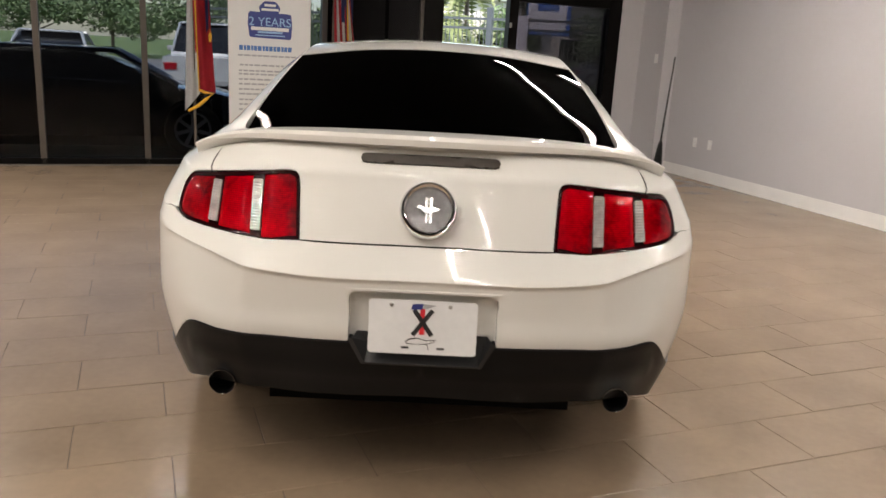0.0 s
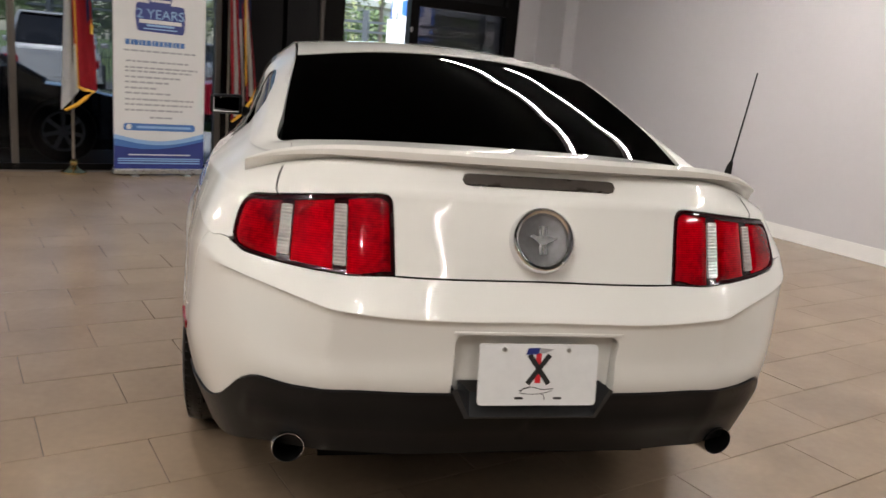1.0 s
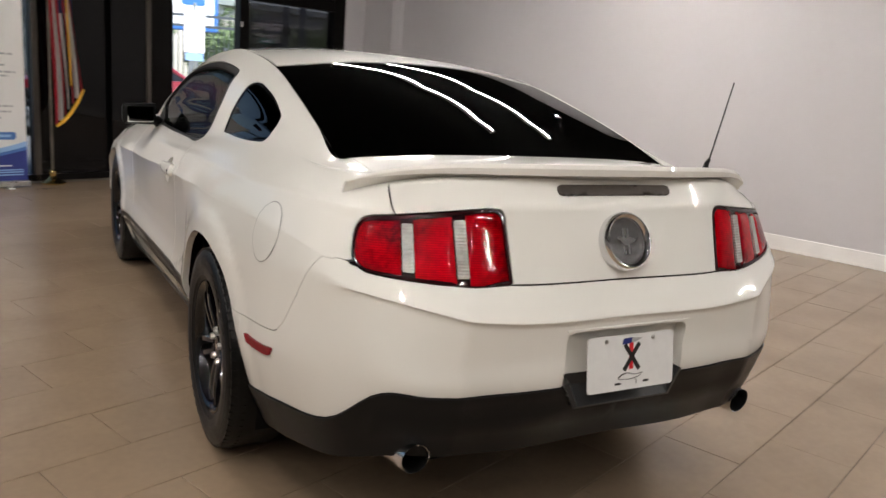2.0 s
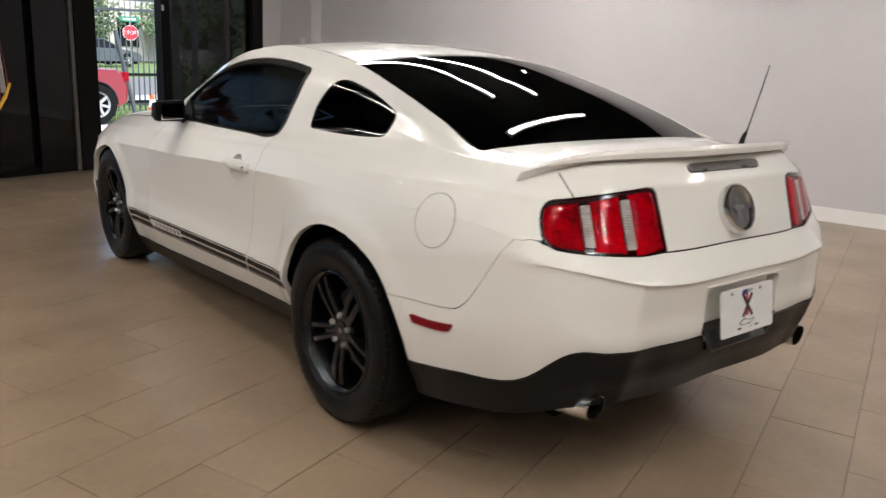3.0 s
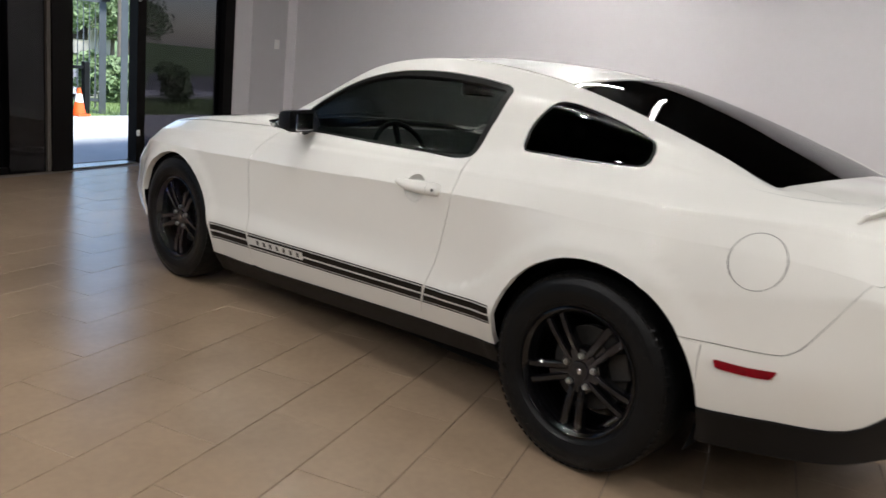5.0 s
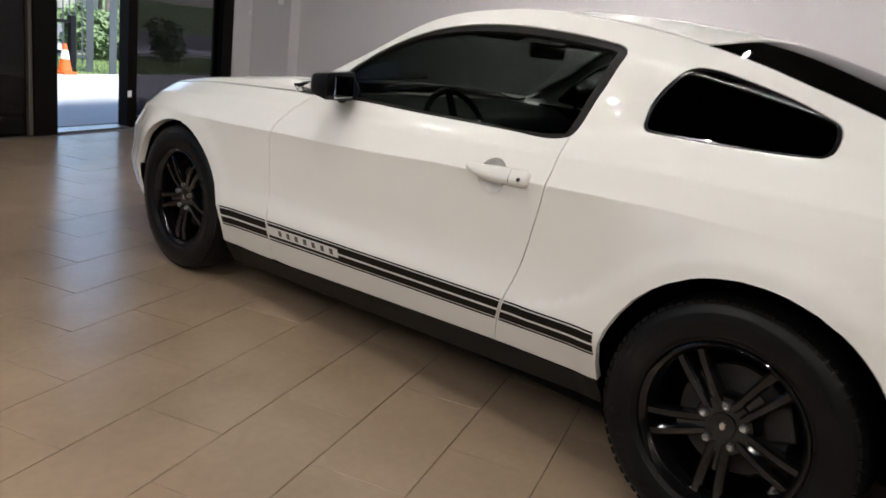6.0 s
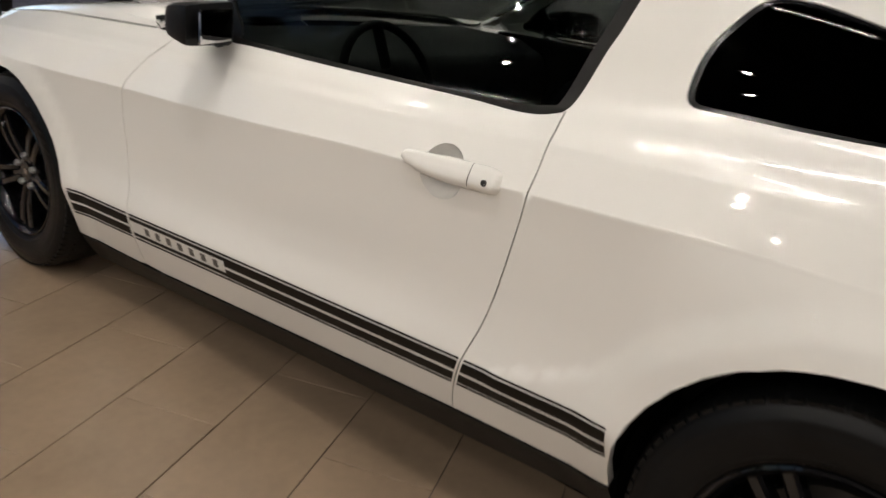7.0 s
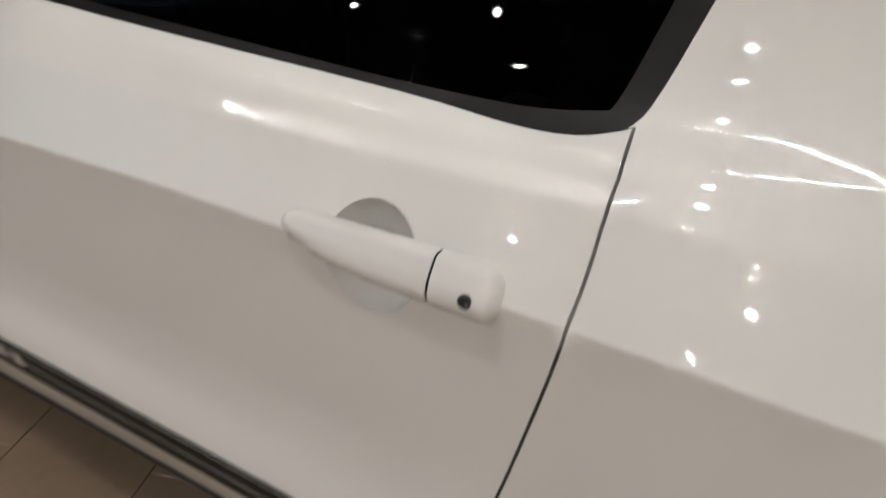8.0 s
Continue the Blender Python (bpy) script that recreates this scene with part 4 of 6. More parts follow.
# twin exhaust tips
for s in both:
    m = Matrix.Translation((s * .592, .150, .353)) @ Matrix.Rotation(radians(90 - 10), 4, "X")
    bm = lathe([(.0345, .0388), (.035, .0396), (.033, .0405), (-.11, .039)], 36, "Z")
    for v in bm.verts:                       # cut on the slant
        if v.co.z > 0:
            v.co.z += v.co.y * .30
    bmesh.ops.transform(bm, matrix=m, verts=bm.verts)
    tip = part("exhaust_tip", bm, CHROME, car, "chrome exhaust tip", smooth=40)
    bm = lathe([(-.10, .0), (-.10, .037), (.0, .037), (.0345, .0388)], 36, "Z")
    for v in bm.verts:
        if v.co.z > .01:
            v.co.z += v.co.y * .30
    bmesh.ops.transform(bm, matrix=m, verts=bm.verts)
    part("exhaust_bore", bm, DARK, tip, "sooty exhaust bore")

# door mirrors
for s in both:
    bm = bmesh.new()
    box(bm, (.832, 2.705, .962), (1.005, 2.818, 1.080))
    for v in bm.verts:
        if v.co.y > 2.76:
            v.co.x = .915 + (v.co.x - .915) * .82
            v.co.z = 1.02 + (v.co.z - 1.02) * .72
        if v.co.x > .9:
            v.co.z = 1.018 + (v.co.z - 1.018) * .88
            v.co.y -= .035
        v.co.x *= s
    bmesh.ops.recalc_face_normals(bm, faces=bm.faces)
    mirror = part("door_mirror", bm, BLACK, car, "black door mirror housing", smooth=50, bevel=.022)
    bm = boxed((.852, 2.690, .980), (.982, 2.702, 1.060))
    for v in bm.verts:
        v.co.y -= (v.co.x - .85) * .40 - .004
        v.co.x *= s
    bmesh.ops.recalc_face_normals(bm, faces=bm.faces)
    part("mirror_glass", bm, MIRROR, mirror, "mirror glass", bevel=.006)
    part("mirror_foot", tube([(s * .80, 2.80, .965), (s * .83, 2.775, .985), (s * .87, 2.76, 1.0)], [.030, .026, .022], 10), BLACK, mirror, smooth=40)
    corner = yz(rounded([(2.72, .985), (2.90, .982), (2.80, 1.085)], .02, 3))
    shell("mirror_triangle", [sheet(BODY, corner, side=s, rise=-.004, rim=.01, step=.03)], BLACK, car, "black mirror triangle")

# door handles: a pull bar over a round cup, and a lock cover
GRIP = [(1.876, .830), (1.953, .8255), (2.016, .832), (2.052, .842), (2.059, .853), (2.052, .866), (1.99, .872), (1.876, .879)]
COVER = [(1.8735, .879), (1.836, .882), (1.810, .878), (1.806, .846), (1.814, .833), (1.8735, .830)]
whole_handle = yz(rounded(GRIP[1:-1] + COVER[1:-1], [.03, .03, .008, .006, .008, .03, .02, .012, .015, .012], 4))
for s in both:
    me = pad(handle_cup, -.034, .05, s, .0)
    me.name = "handle_cup"
    link("handle_cup", me, PAINT, car, "white handle cup")
    grip = yz(rounded(GRIP, [.0005, .03, .03, .008, .006, .008, .03, .0005], 4))
    me = pad(grip, .017, .0115, s, -.001, whole=whole_handle)
    me.name = "door_handle"
    handle = link("door_handle", me, PAINT, car, "white door handle")
    cover = yz(rounded(COVER, [.0005, .02, .012, .015, .012, .0005], 4))
    me = pad(cover, .017, .0115, s, -.001, whole=whole_handle)
    me.name = "lock_cover"
    link("lock_cover", me, PAINT, handle, "white lock cover")
    # a dark sheet in the split stands for the shade between grip and cover
    split = yz([(1.8725, .836), (1.877, .836), (1.877, .878), (1.8725, .878)])
    me = pad(split, .015, .0115, s, -.002, step=.003, whole=whole_handle)
    me.name = "handle_split"
    link("handle_split", me, SEAL, handle, "dark sheet standing for the shade in the handle's split")
    bm = lathe([(-.004, .0066), (.0004, .0066), (.0008, .0058), (.0004, .0048), (-.0006, .0042), (-.0006, 0)], 20, "X")
    box(bm, (-.002, -.001, -.004), (-.0001, .001, .004))
    bmesh.ops.transform(bm, matrix=Matrix.Translation((s * .9275, 1.835, .855)) @ Matrix.Diagonal((s, 1, 1, 1)), verts=bm.verts)
    bmesh.ops.recalc_face_normals(bm, faces=bm.faces)
    part("key_lock", bm, INK, handle, "dark key lock")

# wheels
def turned(profile, material, m, parent, name, label="", n=64, smooth=35):
    bm = lathe(profile, n, "X")
    bmesh.ops.transform(bm, matrix=m, verts=bm.verts)
    bmesh.ops.recalc_face_normals(bm, faces=bm.faces)
    return part(name, bm, material, parent, label, smooth=smooth)


for y in (1.10, 3.82):
    for s in both:
        M = Matrix.Translation((s * .808, y, .350)) @ Matrix.Diagonal((s, 1, 1, 1))
        tyre = [(-.085, .222), (-.104, .245), (-.110, .285), (-.103, .325), (-.090, .341), (-.07, .348), (.07, .348), (.090, .341), (.1035, .326), (.1065, .314), (.1082, .311), (.1095, .304), (.1095, .300), (.1118, .292), (.1120, .276), (.1102, .270), (.1102, .262), (.1085, .258), (.1075, .248), (.1055, .246), (.100, .234), (.085, .226)]
        rubber = turned(tyre, RUBBER, M, car, "wheel", "black tyre on a gloss black five-spoke wheel", 96)
        # shoulder blocks of the tread
        bm = bmesh.new()
        for k in range(72):
            box(bm, (.052, -.0108, .343), (.099, .0108, .3503), Matrix.Rotation(2 * math.pi * k / 72, 4, "X"))
        for v in bm.verts:
            r = math.hypot(v.co.y, v.co.z)
            if v.co.x > .08:
                v.co.y *= (r - .010) / r
                v.co.z *= (r - .010) / r
        bmesh.ops.transform(bm, matrix=M, verts=bm.verts)
        bmesh.ops.recalc_face_normals(bm, faces=bm.faces)
        tagged(part("tread", bm, RUBBER, rubber, "tyre tread blocks"), kind="stuff")
        for k in range(14):
            a = radians(20 + (k % 7) * 7 + (k // 7) * 180)
            bm = boxed((.1095, -.008, -.012), (.1125, .008, .012))
            bmesh.ops.transform(bm, matrix=M @ Matrix.Rotation(a, 4, "X") @ Matrix.Translation((0, 0, .288)), verts=bm.verts)
            bmesh.ops.recalc_face_normals(bm, faces=bm.faces)
            part("sidewall_mark", bm, RUBBER, rubber, "raised sidewall mark")
        turned([(-.09, .205), (-.085, .222), (.085, .226), (.099, .229), (.101, .224), (.094, .214), (.080, .207), (.04, .200), (-.09, .195)], WHEEL, M, rubber, "rim", "gloss black rim")
        bm = bmesh.new()
        for k in range(5):
            A = Matrix.Rotation(radians(k * 72 - 90 - 90) , 4, "X")
            for off in (-1, 1):
                rows_ = []
                for f in np.linspace(0, 1, 8):
                    r = .050 + f * .158
                    c = off * (.0175 + .013 * f)
                    hw = .0125 + .002 * f
                    xo = .070 + .020 * math.sin(f * 1.9) - .006 * f
                    rows_.append([bm.verts.new(A @ Vector(p)) for p in ((xo - .035, c - hw, r), (xo - .006, c - hw, r), (xo, c - hw * .55, r), (xo, c + hw * .55, r), (xo - .006, c + hw, r), (xo - .035, c + hw, r))])
                for a, b in zip(rows_, rows_[1:]):
                    for q in range(6):
                        bm.faces.new((a[q], a[(q + 1) % 6], b[(q + 1) % 6], b[q]))
                bm.faces.new(rows_[0])
                bm.faces.new(rows_[-1])
            # web that ties each pair together near the hub
            rows_ = []
            for f in (0, .5, 1):
                r = .048 + f * .085
                rows_.append([bm.verts.new(A @ Vector(p)) for p in ((.052, -.020 - .006 * f, r), (.060, -.018, r), (.060, .018, r), (.052, .020 + .006 * f, r))])
            for a, b in zip(rows_, rows_[1:]):
                for q in range(4):
                    bm.faces.new((a[q], a[(q + 1) % 4], b[(q + 1) % 4], b[q]))
        bmesh.ops.transform(bm, matrix=M, verts=bm.verts)
        bmesh.ops.recalc_face_normals(bm, faces=bm.faces)
        part("spokes", bm, WHEEL, rubber, "gloss black paired spokes", smooth=30)
        turned([(.02, .086), (.058, .084), (.066, .078), (.068, .060), (.066, .036), (.070, .034), (.071, .026), (.069, 0)], WHEEL, M, rubber, "hub", "gloss black hub", 40)
        turned([(.070, .013), (.0725, .011), (.0725, 0)], CHROME, M @ Matrix.Diagonal((1, .62, 1, 1)), rubber, "cap_mark", "small chrome cap mark", 20)
        for k in range(5):
            a = radians(k * 72 + 90)
            turned([(.062, .0125), (.074, .0120), (.080, .0095), (.081, .006), (.078, 0)], STEEL, M @ Matrix.Translation((0, .0572 * math.cos(a), .0572 * math.sin(a))), rubber, "wheel_nut", "bright wheel nut", 6, 20)
        turned([(-.03, .150), (.0, .150), (.0, .075), (.035, .07), (.035, 0)], RUST, M, rubber, "brake_disc", "grey iron brake disc", 48)
        bm = boxed((-.05, -.05, .085), (.022, .05, .165), Matrix.Rotation(radians(70), 4, "X"))
        bmesh.ops.transform(bm, matrix=M, verts=bm.verts)
        bmesh.ops.recalc_face_normals(bm, faces=bm.faces)
        part("brake_caliper", bm, RUST, rubber, "brake caliper", bevel=.008)

# cabin
def seat(x, y):
    bm = bmesh.new()
    box(bm, (x - .25, y - .02, .36), (x + .25, y + .50, .52))
    box(bm, (x - .25, y - .20, .46), (x + .25, y + .02, 1.02))
    for v in bm.verts:
        if v.co.z > .9:
            v.co.y -= .14
            v.co.x = x + (v.co.x - x) * .72
    base = part("seat", bm, SEATMAT, car, "dark cloth front seat", smooth=50, bevel=.05)
    part("headrest", boxed((x - .13, y - .36, 1.03), (x + .13, y - .26, 1.19)), SEATMAT, base, bevel=.04, smooth=50)


for x in (-.37, .37):
    seat(x, 2.05)
bm = boxed((-.60, 1.05, .40), (.60, 1.50, .62))
box(bm, (-.60, .92, .55), (.60, 1.10, .98))
part("rear_seat", bm, SEATMAT, car, "dark cloth rear seat", smooth=50, bevel=.05)
bm = bmesh.new()
prof = [(2.72, .60), (2.70, .80), (2.74, .90), (2.86, .945), (3.20, .95), (3.24, .60)]
low = [bm.verts.new((-.74, a, b)) for a, b in prof]
top = [bm.verts.new((.74, a, b)) for a, b in prof]
bm.faces.new(low)
bm.faces.new(top[::-1])
for k in range(len(prof)):
    bm.faces.new((low[k - 1], low[k], top[k], top[k - 1]))
bmesh.ops.recalc_face_normals(bm, faces=bm.faces)
part("dashboard", bm, CABIN, car, "charcoal dashboard", bevel=.03, smooth=50)
bm = lathe([(math.sin(a) * .013, .185 + math.cos(a) * .013) for a in [2 * math.pi * k / 10 for k in range(11)]], 40, "Z")
for a in (0, 140, 220):
    rod(bm, (0, 0, 0), (.18 * math.cos(radians(a + 90)), .18 * math.sin(radians(a + 90)), 0), .016)
rod(bm, (0, 0, -.02), (0, 0, .03), .06, .05, 20)
bmesh.ops.transform(bm, matrix=Matrix.Translation((-.37, 2.58, .86)) @ Matrix.Rotation(radians(66), 4, "X"), verts=bm.verts)
part("steering_wheel", bm, CABIN, car, "black steering wheel", smooth=40)
part("console", boxed((-.11, 1.9, .35), (.11, 2.75, .60)), CABIN, car, bevel=.03, smooth=50)
for s in both:
    bm = boxed((s * .775 - .02, 1.76, .35), (s * .775 + .02, 3.0, .955))
    part("door_lining", bm, CABIN, car, "dark door lining", bevel=.015)
    bm = boxed((s * .34 - .17, 2.36, 1.285), (s * .34 + .17, 2.50, 1.305), Matrix.Translation((0, 2.43, 1.30)) @ Matrix.Rotation(radians(-24), 4, "X") @ Matrix.Translation((0, -2.43, -1.30)))
    part("sun_visor", bm, CABIN, car, "dark sun visor", bevel=.008)
part("rear_view_mirror", boxed((-.12, 2.44, 1.20), (.12, 2.47, 1.265)), TRIM, car, "rear view mirror", bevel=.012)
part("parcel_shelf", boxed((-.60, .64, 1.0), (.60, .98, 1.02)), CABIN, car, "dark parcel shelf")
part("rear_bulkhead", boxed((-.72, 0.9, .3), (.72, .94, 1.0)), DARK, car, "black bulkhead")
# wipers
part("wiper", tube([(-.76, 3.17, .972), (-.45, 3.10, 1.02), (-.05, 3.09, 1.045)], .007, 6), BLACK, car, "black wiper arm")
# ---- showroom ----
def R(name, bm, material, label="", category="", kind="structure", parent=None, **k):
    ob = part(name, bm, material, parent, "", **k)
    if not parent:
        ob.matrix_world = ROOM
        tagged(ob, label, category, "", kind)
    return ob


U0, U1, V0, V1, H = -7.5, 5.55, -7.0, 7.15, 2.95
SKEW = .042                            # the side wall runs a little askew


def skewed(bm):
    for v in bm.verts:
        v.co.x += SKEW * v.co.y - .10
    return bm


R("wall_east", skewed(boxed((U1, V0 - .2, -.1), (U1 + .3, V1 + .3, H + .2))), WALLP, "lilac-grey painted plaster side wall of the showroom")
# west and south walls are unseen, added to close the room and bounce light
R("wall_west", boxed((U0 - .2, V0 - .2, -.1), (U0, V1 + .3, H + .2)), WESTP, "plain grey unseen wall added to close the showroom")
R("wall_south", boxed((U0, V0 - .2, -.1), (U1 - .4, V0, H + .2)), WESTP, "plain grey unseen back wall added to close the showroom")
R("wall_north", boxed((5.20, V1 - .02, -.1), (U1 - .02, V1 + .25, H + .2)), WALLP, "short grey wall return beside the shop front")
R("wall_pilaster", boxed((U1 - .02, 6.60, -.1), (U1 + .3, V1 + .25, H + .2)), WALLP, "flat grey painted pilaster in the room's corner", bevel=.006)
R("ceiling", boxed((U0 - .2, V0 - .2, H), (U1 + .2, V1 + .3, H + .2)), CEIL, "dark painted showroom ceiling with led frames")
bm = boxed((U1 - .018, V0, 0), (U1, 6.60, .135))
for v in bm.verts:
    if v.co.z > .1 and v.co.x < U1 - .01:
        v.co.x += .008
R("baseboard", skewed(bm), WHITEP, "white painted wooden baseboard along the wall", bevel=.004)
# wall switch and sockets
for v, z, w, h in ((6.74, 1.43, .07, .115), (5.99, .45, .07, .115), (5.70, .45, .07, .115)):
    UW = U1 - .02 if v > 6.6 else U1 + SKEW * v - .10
    sock = R("wall_socket" if z < 1 else "light_switch", boxed((UW - .007, v - w / 2, z - h / 2), (UW, v + w / 2, z + h / 2)), WHITEP, "white plastic wall plate screwed to grey wall", "socket" if z < 1 else "switch", "", bevel=.003)
    for dz in ((-.02, .02) if z < 1 else (0,)):
        ob = part("insert", boxed((UW - .0095, v - .014, z + dz - .013), (UW - .006, v + .014, z + dz + .013)), PLATEW, sock)

# shop front: tinted panes in dark bronze aluminium
front = thing("shop_front", "dark bronze aluminium shop front with tinted panes and open doorway", "storefront", ROOM, kind="structure")
POSTS = ((-6.65, .05), (-5.65, .05), (-4.65, .05), (-3.65, .05), (-2.65, .05), (-1.65, .06), (-.63, .06), (.36, .06), (1.30, .06))
for u, w in POSTS:
    part("post", boxed((u - w / 2, V1, 0), (u + w / 2, V1 + .11, H)), POSTMAT, front, "brown aluminium post", bevel=.004)
part("pier", boxed((2.04, V1 - .02, 0), (2.425, V1 + .35, H)), PANEL, front, "black glass panel beside the doorway", bevel=.006)
part("pier", boxed((2.47, V1 - .06, 0), (2.71, V1 + .35, H)), BRONZE, front, "dark bronze pier", bevel=.006)
part("post", boxed((3.60, V1, 0), (3.72, V1 + .12, H)), BRONZE, front, bevel=.004)
part("post", boxed((5.02, V1 - .01, 0), (5.20, V1 + .14, H)), BRONZE, front, bevel=.004)
part("rail", boxed((-7.5, V1, 0), (2.04, V1 + .11, .06)), BRONZE, front, "bottom rail")
part("rail", boxed((3.72, V1, 0), (5.02, V1 + .11, .10)), BRONZE, front, "bottom rail")
part("rail", boxed((2.71, V1, 2.18), (3.60, V1 + .12, 2.30)), BRONZE, front, "door head")
part("rail", boxed((3.72, V1, 2.02), (5.02, V1 + .11, 2.14)), BRONZE, front, "transom")
part("rail", boxed((-7.5, V1, 2.60), (2.04, V1 + .11, 2.70)), BRONZE, front, "transom")
part("rail", boxed((-7.5, V1 - .005, H - .12), (5.2, V1 + .115, H)), BRONZE, front, "head rail")
part("threshold", boxed((2.71, V1 - .02, 0), (3.60, V1 + .16, .012)), STEEL, front, "worn metal threshold")
edges = [-7.5] + [u for u, w in POSTS] + [2.07]
for a, b in zip(edges, edges[1:]):
    for z0, z1 in ((.05, 2.61), (2.69, H - .1)):
        blind = a > 1.2                  # the bay beside the doorway is closed with black panels
        part("panel" if blind else "pane", boxed((a + .02, V1 + .05, z0), (b - .02, V1 + .058, z1)), PANEL if blind else SHOPGLASS, front, "black glass panel" if blind else "dark tinted pane")
part("pane", boxed((3.70, V1 + .05, .09), (5.04, V1 + .058, 2.03)), DOORGLASS, front, "dark tinted pane")
# the two panels above the transoms are unseen, added to keep daylight off the floor
part("panel", boxed((3.70, V1 + .05, 2.13), (5.04, V1 + .058, H - .1)), PANEL, front, "black glass panel")
part("panel", boxed((2.70, V1 + .05, 2.29), (3.62, V1 + .058, H - .1)), PANEL, front, "black glass panel")
part("jamb", boxed((2.427, V1 - .045, 0), (2.468, V1 + .3, H)), POSTMAT, front, "brown aluminium jamb", bevel=.005)
lock = part("lock", boxed((3.605, V1 - .008, 1.70), (3.635, V1, 1.76)), STEEL, front, "small latch plate")
part("lock", boxed((3.60, V1 - .012, .30), (3.64, V1, .36)), PLATEW, front, "small white latch plate")

# ceiling lamps: led lines and round spots; a line is its middle, length, turn and half the diffuser's width
# the line at (2.7, -1.7) is added to brighten the floor and side wall
LINES = [(2.25, 2.98, 2.3, 0, .0065), (3.05, 2.9, 2.3, 0, .0065), (2.52, 1.36, 1.75, 90, .0065), (-.42, 3.4, 3.8, 0, .0016), (2.7, -1.7, 2.6, 0, .0065), (-1.2, -5.2, 2.6, 0, .003), (-.53, -1.75, 1.8, 0, .0035)]
for u, v, n, turn, w in LINES:
    lampob = thing("led_line", "slim straight white led lamp hung flat under dark ceiling", "ceiling lamp", ROOM @ pose(u, v, H, 0, 0, turn), "ceiling led lines")
    part("housing", boxed((-.03, -n / 2, -.045), (.03, n / 2, 0)), WHITEP, lampob, bevel=.004)
    part("diffuser", boxed((-w, -n / 2 + .008, -.056), (w, n / 2 - .008, -.0455)), LAMP, lampob, "glowing diffuser")
# some match glints on the car; others are added fill for floor and flank
SPOTS = [(-3.4, -3.4), (-1.4, -3.0), (-1.15, -.65), (-1.9, .15), (-2.3, -1.0), (-2.2, 4.4), (-.8, 2.65), (-2.3, 3.2), (-3.2, -.4), (-2.6, 5.6), (-3.6, 5.8), (-3.4, 3.6), (-2.8, 6.6), (-4.1, 4.4), (-4.6, 3.0), (-4.7, 5.5), (-6.2, 3.4), (-6.3, 5.6), (-4.0, 1.6), (4.0, -.5), (-4.8, -2.0), (-2.4, -1.7), (-5.2, .3), (-5.2, 2.4), (-5.6, 1.5), (-5.6, 4.4), (4.5, 2.6)]
for u, v in SPOTS:
    lampob = thing("downlight", "small round downlight in dark ceiling, from a set with lamps added for fill", "ceiling lamp", ROOM @ Matrix.Translation((u, v, H)), "ceiling downlights")
    part("ring", lathe([(-.001, .027), (-.010, .034), (-.010, .052), (-.001, .056)], 24, "Z"), WHITEP, lampob)
    part("bulb", lathe([(-.002, 0.0), (-.004, .026)], 24, "Z"), SPOT, lampob, "glowing bulb")

# floor: porcelain tiles in running bond on dark grout
bm = boxed((U0, V0, -.1), (U1, V1 + .3, -.004))
for v in bm.verts:
    if v.co.x > 0:
        v.co.x += SKEW * v.co.y
R("floor", bm, GROUT, "beige porcelain floor tiles laid in running bond")
floor = bpy.data.objects["floor"]
TL, TW, JOINT = .622, .307, .0028


def tile_mesh(name):
    bm = bmesh.new()
    a, b, c = TL / 2 - JOINT / 2, TW / 2 - JOINT / 2, .0012
    lo = [bm.verts.new((x, y, -.008)) for x, y in ((-a, -b), (a, -b), (a, b), (-a, b))]
    mi = [bm.verts.new((x, y, -.001)) for x, y in ((-a, -b), (a, -b), (a, b), (-a, b))]
    hi = [bm.verts.new((x, y, 0)) for x, y in ((-a + c, -b + c), (a - c, -b + c), (a - c, b - c), (-a + c, b - c))]
    bm.faces.new(hi)
    for p, q in ((lo, mi), (mi, hi)):
        for k in range(4):
            bm.faces.new((p[k - 1], p[k], q[k], q[k - 1]))
    bmesh.ops.recalc_face_normals(bm, faces=bm.faces)
    me = bpy.data.meshes.new(name)
    bm.to_mesh(me)
    bm.free()
    me.materials.append(TILE)
    return me


tile = tile_mesh("tile")
near, far = [], []
for k in range(-22, 23):
    v = -.045 + TW * (k + .5)
    for n in range(-16, 9):
        u = (.905 if k % 2 == 0 else 1.217) - .013 * v + TL * (n + .5)
        if U0 + .03 < u + TL / 2 and u - TL / 2 < U1 + .15 and V0 < v - TW / 2 and v + TW / 2 < V1 + .1:
            (near if -3.1 < u < 2.6 and -1.2 < v < 5.0 else far).append((u, v))
rng = random.Random(4)
near.sort(key=lambda p: (p[0] + .3) ** 2 + (p[1] - 1.8) ** 2)
far += near[300:]
for u, v in near[:300]:
    ob = new("tile", tile)
    ob.parent = floor
    ob.matrix_local = pose(u, v, rng.uniform(-.0005, .0005), rng.uniform(-.05, .05), rng.uniform(-.03, .03), 0)
verts, faces = [], []
base_v = [v.co.copy() for v in tile.vertices]
for u, v in far:
    k = len(verts)
    dz = rng.uniform(-.0005, .0005)
    for c in base_v:
        verts.append((max(U0 + .001, min(c.x + u, U1 + SKEW * (c.y + v) - .05)), c.y + v, c.z + dz))
    faces += [tuple(k + i for i in p.vertices) for p in tile.polygons]
me = bpy.data.meshes.new("far_tiles")
me.from_pydata(verts, [], faces)
far_tiles = link("far_tiles", me, TILE, floor)
tagged(far_tiles, "beige porcelain tiles", kind="stuff")
